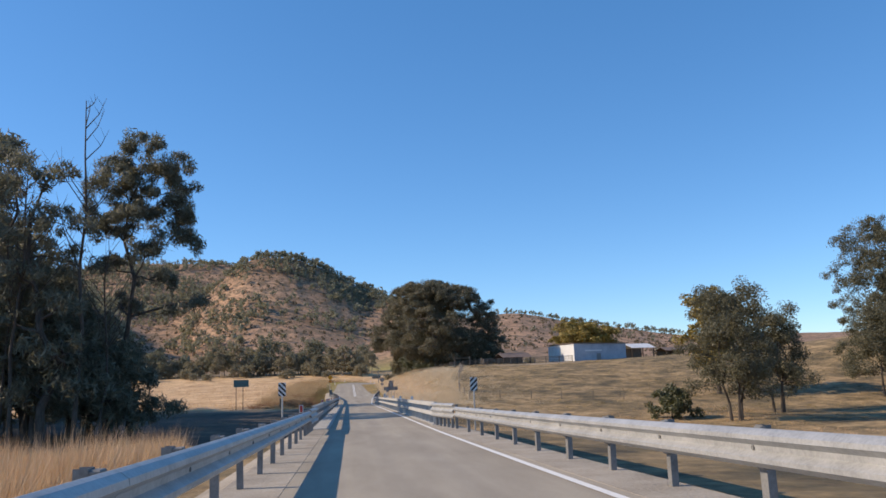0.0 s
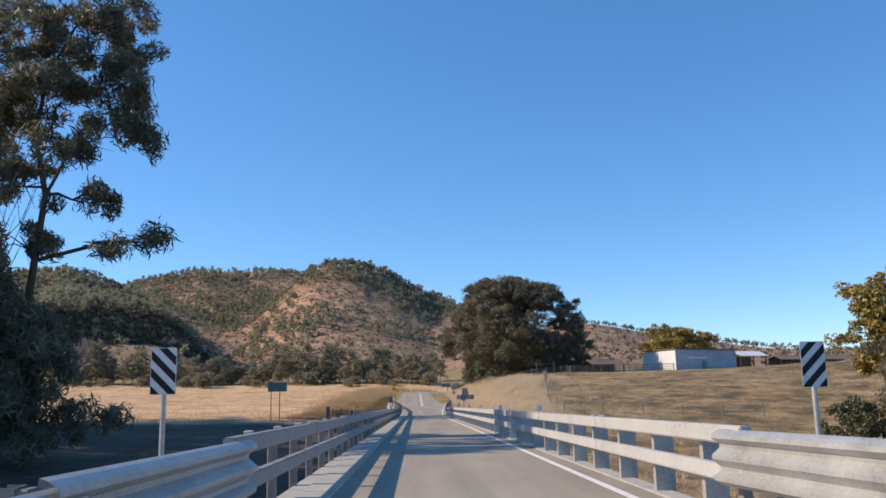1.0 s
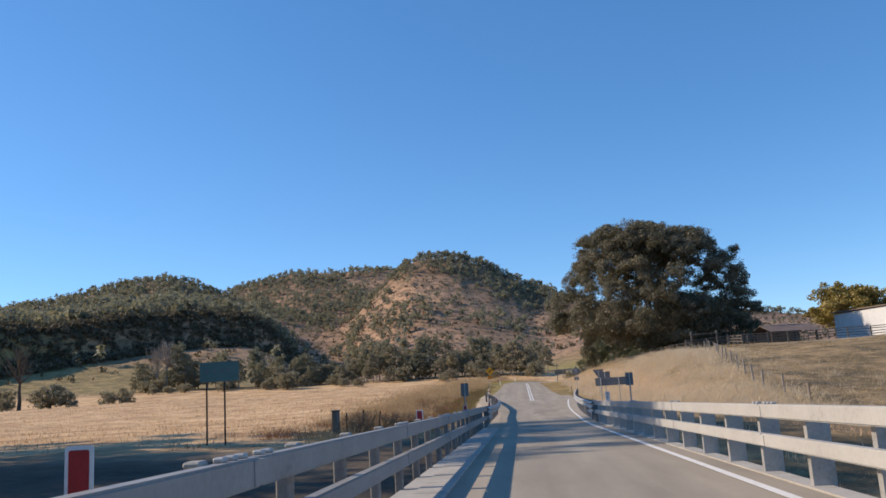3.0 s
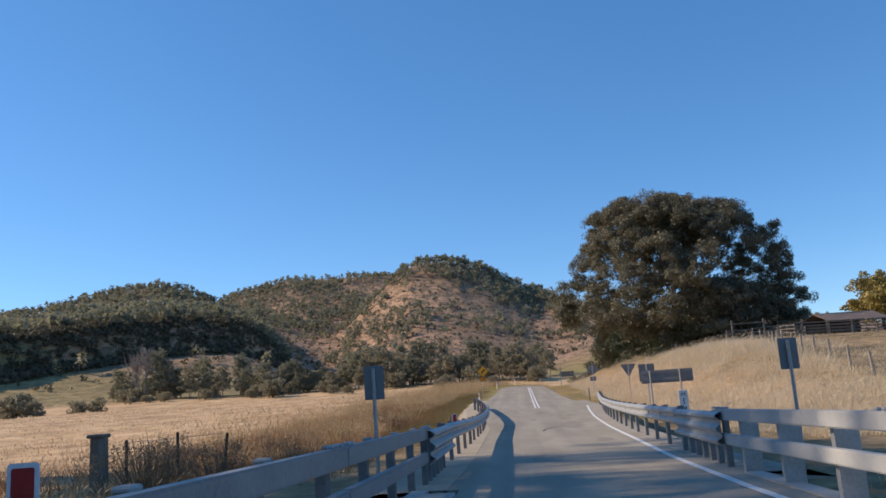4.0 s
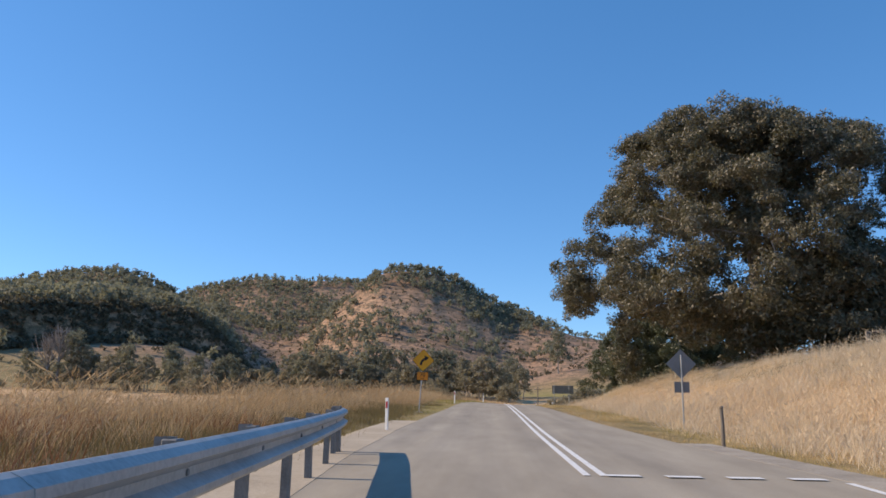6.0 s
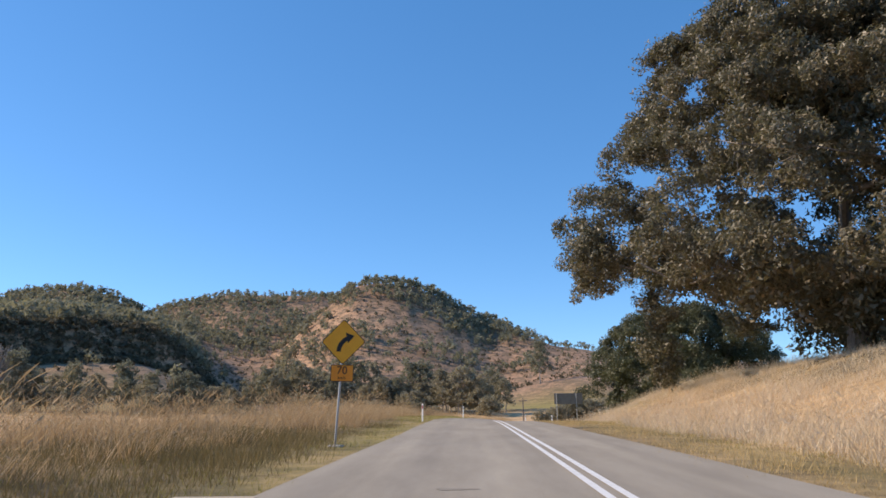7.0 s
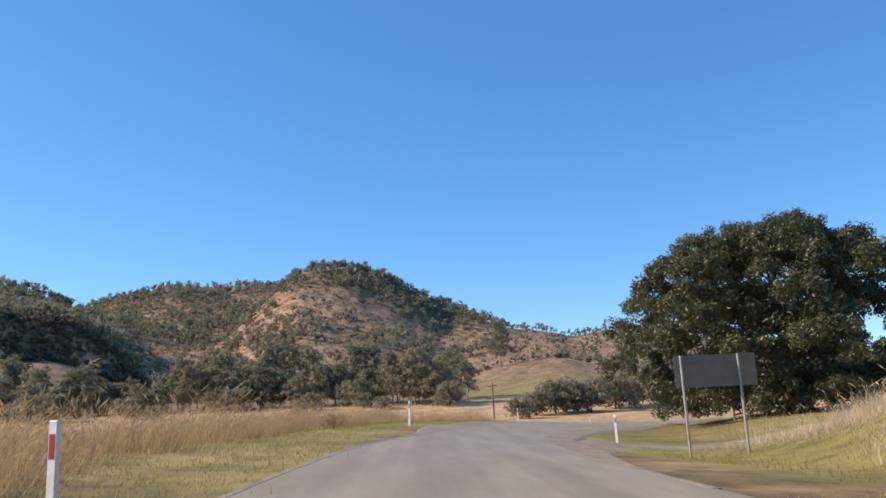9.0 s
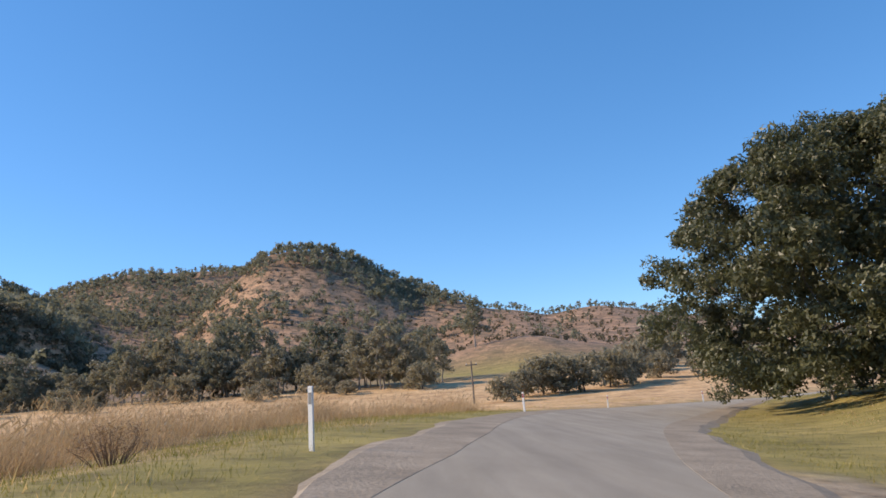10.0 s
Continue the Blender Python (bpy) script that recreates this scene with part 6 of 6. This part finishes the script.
# dark blades carry the flat's shade in their colour
grass("creek_grass", "rough grass and weeds on the creek flat, dark-toned for shade", M_UNDER, 2600, (-45, -2), (28, 92), (0.10, 0.38), 8, 61, 0.028, lambda x, y, g: (off_of(x, y) < -2.6) & (fbm(x / 4, y / 4, 2, 6) > -0.1), 0.25, 0.5)
grass("paddock_grass", "thin dry paddock grass", M_BANKGRASS, 16000, (14, 90), (72, 240), (0.06, 0.24), 6, 7, 0.045, lambda x, y, g: fbm(x / 5, y / 5, 2, 7) > -0.15, 0.3, 0.5)
grass("tussock_grass", "dark olive tussocks scattered over the paddock", M_UNDER, 8200, (13, 85), (70, 178), (0.12, 0.34), 9, 31, 0.035,
      lambda x, y, g: (fbm(x / 6, y / 4, 3, 32) > 0.12) & (off_of(x, y) > 10), 0.22, 0.55)
grass("bend_grass", "short green roadside grass on the bend", M_GREENGRASS, 12500, (3, 40), (190, 262), (0.04, 0.16), 9, 8, 0.018, lambda x, y, g: (off_of(x, y) > 3.9), 0.24, 0.6)
grass("bend_grass", "short green and straw grass along the outside of the bend", M_GREENGRASS, 6500, (-9, 8), (186, 262), (0.05, 0.22), 9, 10, 0.016, lambda x, y, g: (off_of(x, y) < -3.3 - 2.0 * smooth(203, 216, y)) & (off_of(x, y) > -8.6), 0.24, 0.6)
grass("bend_grass", "dry and green grass outside the bend", M_BANKGRASS, 9500, (-20, 30), (190, 330), (0.08, 0.36), 9, 9, 0.022, lambda x, y, g: (off_of(x, y) < -3.6 - 1.6 * smooth(203, 216, y)) & (g.random(len(x)) < 0.55 + 1.2 * fbm(x / 2, y / 3, 2, 19)), 0.26, 0.5)


# ---------------------------------------------------------------- farm
def corrugated(parent, name, a, b, z0, z1, mat, pitch=0.25, depth=0.03, z1b=None):
    """A corrugated wall from plan point a to b."""
    a, b = Vector(a), Vector(b)
    d = b - a
    n = max(2, int(d.length / (pitch / 2)))
    nrm = Vector((d.y, -d.x)).normalized()
    vs, fs = [], []
    for k in range(n + 1):
        f = k / n
        p = a + d * f + nrm * (depth if k % 2 else 0)
        top = z1 + ((z1b if z1b is not None else z1) - z1) * f
        vs += [(p.x, p.y, z0), (p.x, p.y, top)]
    for k in range(n):
        fs.append((2 * k, 2 * k + 2, 2 * k + 3, 2 * k + 1))
    m = len(vs)
    vs += [(x - nrm.x * 0.05, y - nrm.y * 0.05, z) for x, y, z in vs]
    fs += [tuple(i + m for i in f[::-1]) for f in list(fs)]
    for k in range(n):
        fs.append((2 * k + 1, 2 * k + 3, 2 * k + 3 + m, 2 * k + 1 + m))
    return mesh_part(name, mesh_from(name, vs, fs), mat, parent)


def farm_shed():
    A, B, C, D = Vector((45.6, 182)), Vector((47.7, 168)), Vector((60.9, 173)), Vector((58.8, 187))
    z0, z1 = 2.6, 7.25
    t = thing("farm_shed", "long corrugated-iron farm shed, whitewashed end, sides toned blue-grey for shade", "shed")
    corrugated(t, "end_wall", A, B, z0, z1, M_SHEDWHITE)
    # walls away from the sun have their shade in the iron's colour
    corrugated(t, "side_wall", B, C, z0, z1, M_SHEDSHADE, z1b=z1 - 0.1)
    corrugated(t, "end_wall", C, D, z0, z1 - 0.1, M_SHEDSHADE)
    corrugated(t, "side_wall", D, A, z0, z1, M_SHEDSHADE)
    bm = bmesh.new()
    lo = []
    for p, z in ((A, z1 + 0.25), (B, z1 + 0.02), (C, z1 - 0.08), (D, z1 + 0.15)):
        c = (A + B + C + D) / 4
        q = p + (p - c).normalized() * 0.4
        lo.append((q.x, q.y, z))
    v0 = [bm.verts.new(q) for q in lo]
    v1 = [bm.verts.new((q[0], q[1], q[2] + 0.16)) for q in lo]
    bm.faces.new(v0[::-1])
    bm.faces.new(v1)
    for k in range(4):
        bm.faces.new((v0[k], v0[(k + 1) % 4], v1[(k + 1) % 4], v1[k]))
    part("roof", bm, M_ROOF, t)
    d = (C - B).normalized()
    n = Vector((d.y, -d.x))
    for f, w, za, zb, nm in ((0.42, 1.1, 0.1, 2.0, "doorway"), (0.20, 4.5, 2.5, 2.8, "slot_window")):
        p = B + (C - B) * f + n * 0.04
        bm = bmesh.new()
        vs = [bm.verts.new((p.x + d.x * u + n.x * o, p.y + d.y * u + n.y * o, 3.1 + z)) for o in (0, 0.05) for u, z in ((0, za), (w, za), (w, zb), (0, zb))]
        for f4 in ((0, 1, 2, 3), (7, 6, 5, 4), (0, 4, 5, 1), (1, 5, 6, 2), (2, 6, 7, 3), (3, 7, 4, 0)):
            bm.faces.new([vs[i] for i in f4])
        bmesh.ops.recalc_face_normals(bm, faces=bm.faces)
        part(nm, bm, M_SIGNBACK if nm == "doorway" else M_SHEDWHITE, t)


farm_shed()


def open_shed(x, y, w, d, h, label, yaw, roof=None):
    g = float(ground_z(x, y))
    t = thing("open_shed", label, "shed", loc=(x, y, g))
    for px in (-w / 2, 0, w / 2):
        for py in (-d / 2, d / 2):
            part("post", box_bm((px - 0.1, py - 0.1, -0.3), (px + 0.1, py + 0.1, h), 0.01), M_DARKWOOD, t)
    bm = bmesh.new()
    prof = [(-d / 2 - 0.5, h), (0, h + d * 0.22), (d / 2 + 0.5, h), (0, h + d * 0.22 - 0.12)]
    a = [bm.verts.new((-w / 2 - 0.4, yy, z)) for yy, z in prof]
    b = [bm.verts.new((w / 2 + 0.4, yy, z)) for yy, z in prof]
    for k in range(4):
        bm.faces.new((a[k], a[(k + 1) % 4], b[(k + 1) % 4], b[k]))
    bm.faces.new(a[::-1])
    bm.faces.new(b)
    part("roof", bm, roof or M_ROOF, t)
    part("back_wall", box_bm((-w / 2, d / 2 - 0.1, 0), (w / 2, d / 2, h)), M_WOOD, t)
    t.rotation_euler = (0, 0, radians(yaw))


open_shed(35, 171, 6, 4.5, 1.25, "low old timber cattle shed with a rusty roof", 10)
open_shed(68.5, 187, 6, 5, 2.5, "open farm shed with a pale iron roof beside the long shed", 15, M_SHEDWHITE)
open_shed(78.5, 188, 7.5, 4, 1.5, "old open machinery shed with a rusty roof", 12)
open_shed(92, 196, 7, 5, 1.6, "far weathered farm building with a dull roof", 10)


def rail_fence(pts, rails, height, label, post_gap=2.6, mat=None, lean=0.03):
    mat = mat or M_WOOD
    t = thing("rail_fence", label, "fence")
    rng = random.Random(len(pts) * 7 + int(pts[0][0]))
    for (x0, y0), (x1, y1) in zip(pts, pts[1:]):
        n = max(1, int(round(math.hypot(x1 - x0, y1 - y0) / post_gap)))
        P = [(x0 + (x1 - x0) * k / n, y0 + (y1 - y0) * k / n) for k in range(n + 1)]
        for x, y in P:
            g = float(ground_z(x, y))
            bm = bmesh.new()
            r = rng.uniform(0.07, 0.10)
            add_tube(bm, [(x, y, g - 0.3), (x + rng.uniform(-lean, lean), y + rng.uniform(-lean, lean), g + height * rng.uniform(1.0, 1.12))], [r, r * 0.9], 7)
            part("post", bm, mat, t)
        for (xa, ya), (xb, yb) in zip(P, P[1:]):
            for f in rails:
                bm = bmesh.new()
                za, zb = float(ground_z(xa, ya)) + height * f + rng.uniform(-0.04, 0.04), float(ground_z(xb, yb)) + height * f + rng.uniform(-0.04, 0.04)
                add_tube(bm, [(xa, ya, za), (xb, yb, zb)], [0.06, 0.05], 5)
                part("rail", bm, mat, t)
    return t


rail_fence([(20.0, 160.8), (25.5, 162.9), (33, 164), (41, 166.2), (47, 167.2)], (0.28, 0.52, 0.76, 0.98), 1.3, "grey timber post-and-rail stockyard fence")
rail_fence([(27.5, 164), (28, 172), (36, 175)], (0.35, 0.65, 0.95), 1.2, "grey timber post-and-rail stockyard fence behind the first")


rail_fence([(23.4, 243.8), (25.2, 245.2), (27.0, 246.0)], (0.45, 0.85), 0.95, "short pale timber fence with leaning posts beneath the round tree", 1.9, M_PALEBARK, 0.16)


def yard_frame():
    t = thing("loading_frame", "tall weathered timber frame at the stockyard", "frame", loc=at(21.9, 163.6))
    top = 5.25 - t.location.z
    for px in (-0.55, 2.55):
        part("post", box_bm((px - 0.075, -0.075, -0.3), (px + 0.075, 0.075, top), 0.015), M_WOOD, t)
    part("beam", box_bm((-0.75, -0.05, top - 0.42), (2.7, 0.05, top - 0.32), 0.012), M_WOOD, t)
    bm = bmesh.new()
    add_tube(bm, [(-0.55, -0.1, top - 1.3), (-3.4, -0.6, top - 1.6)], [0.06, 0.05], 6)
    part("rail", bm, M_WOOD, t)
    part("post", box_bm((-3.48, -0.68, -0.3), (-3.32, -0.52, top - 1.52), 0.015), M_WOOD, t)


yard_frame()


def wire_fence(pts, gap, height, label, mat, r=0.035, wires=3, name="wire_fence", lean=0.08):
    t = thing(name, label, "fence")
    rng = random.Random(int(abs(pts[0][0] * 13 + pts[0][1])))
    P = []
    for (x0, y0), (x1, y1) in zip(pts, pts[1:]):
        n = max(1, int(round(math.hypot(x1 - x0, y1 - y0) / gap)))
        P += [(x0 + (x1 - x0) * k / n, y0 + (y1 - y0) * k / n) for k in range(n)]
    P.append(pts[-1])
    tops = []
    for x, y in P:
        g = float(ground_z(x, y))
        h = height * rng.uniform(0.92, 1.1)
        bm = bmesh.new()
        add_tube(bm, [(x, y, g - 0.2), (x + rng.uniform(-lean, lean), y + rng.uniform(-lean, lean), g + h)], [r, r * 0.9], 6)
        part("post", bm, mat, t)
        tops.append((x, y, g))
    for f in [0.3 + 0.62 * k / max(1, wires - 1) for k in range(wires)]:
        bm = bmesh.new()
        add_tube(bm, [(x, y, g + height * f) for x, y, g in tops], [0.006] * len(tops), 4)
        part("wire", bm, M_POST, t)


wire_fence([(21.6, 158), (21.1, 151), (19.2, 142), (17.7, 131.6), (15.6, 116), (15.9, 108.5)], 3.6, 1.15, "wire fence with pale posts running down the paddock edge", M_PALEBARK, 0.075)
wire_fence([(15.9, 108.5), (24, 107), (40, 104), (60, 103)], 4.5, 1.1, "low wire fence across the paddock foot", M_WOOD, 0.05)
wire_fence([(-7.6, 95.8), (-7.1, 97.0), (-6.7, 98.4)], 1.3, 1.1, "old wire fence with leaning pickets along the field", M_DARKWOOD, 0.035, lean=0.2)


def stump(x, y, h, r, label):
    t = thing("timber_post", label, "post", "old timber posts", at(x, y))
    bm = bmesh.new()
    add_tube(bm, [(0, 0, -0.3), (0.01, 0, h * 0.5), (0.0, 0.02, h)], [r * 1.08, r, r * 0.95], 10)
    part("post", bm, M_WOOD, t)
    part("cap", box_bm((-r, -r, h - 0.02), (r, r, h + 0.05), 0.03), M_WOOD, t)


def dry_shrub(x, y, h, w, n, seed):
    """A leafless brown shrub of many thin stems."""
    rng = np.random.default_rng(seed)
    t = thing("dry_shrub", "leafless brown shrub at the edge of the field", "shrub", "dry shrubs", at(x, y))
    bm = bmesh.new()
    for k in range(n):
        a, r = rng.random() * math.tau, w * rng.random() ** 0.6
        hh = h * (0.55 + 0.5 * rng.random()) * (1.1 - 0.4 * r / w)
        e = Vector((r * math.cos(a), r * math.sin(a), hh))
        b = Vector((e.x * 0.35, e.y * 0.35, -0.05))
        add_tube(bm, [b, b.lerp(e, 0.5) + Vector((rng.normal() * 0.03, rng.normal() * 0.03, 0.03)), e], [0.009, 0.007, 0.003], 4)
    part("stem", bm, M_DRYSTEM, t)
    cs = np.stack([rng.normal(size=n) * w * 0.5, rng.normal(size=n) * w * 0.5, h * (0.35 + 0.55 * rng.random(n))], 1)
    mesh_part("plume", quads_mesh("plume", leaf_cloud(rng, cs, np.full(n, 0.14), 26, 0.025, 1.0, 2.2, 0.0, True), 3), M_DRYLEAF, t)


for k, (x, y, h, w, n) in enumerate(((-6.6, 94.6, 1.15, 0.9, 90), (-5.6, 95.4, 0.95, 0.7, 70), (-7.3, 97.0, 1.0, 0.7, 60), (-5.0, 97.5, 0.85, 0.6, 50), (-6.0, 118.0, 0.8, 0.6, 50), (-7.4, 122.5, 0.9, 0.7, 50), (-4.2, 214.5, 0.6, 0.7, 40))):
    dry_shrub(x, y, h, w, n, 700 + k)
stump(-8.0, 95.5, 1.15, 0.17, "thick dark timber strainer post at the field corner")
stump(4.75, 140.5, 0.9, 0.045, "short grey timber post beside the road edge")
stump(-3.4, 117.5, 0.55, 0.05, "short dark timber post behind the guardrail")
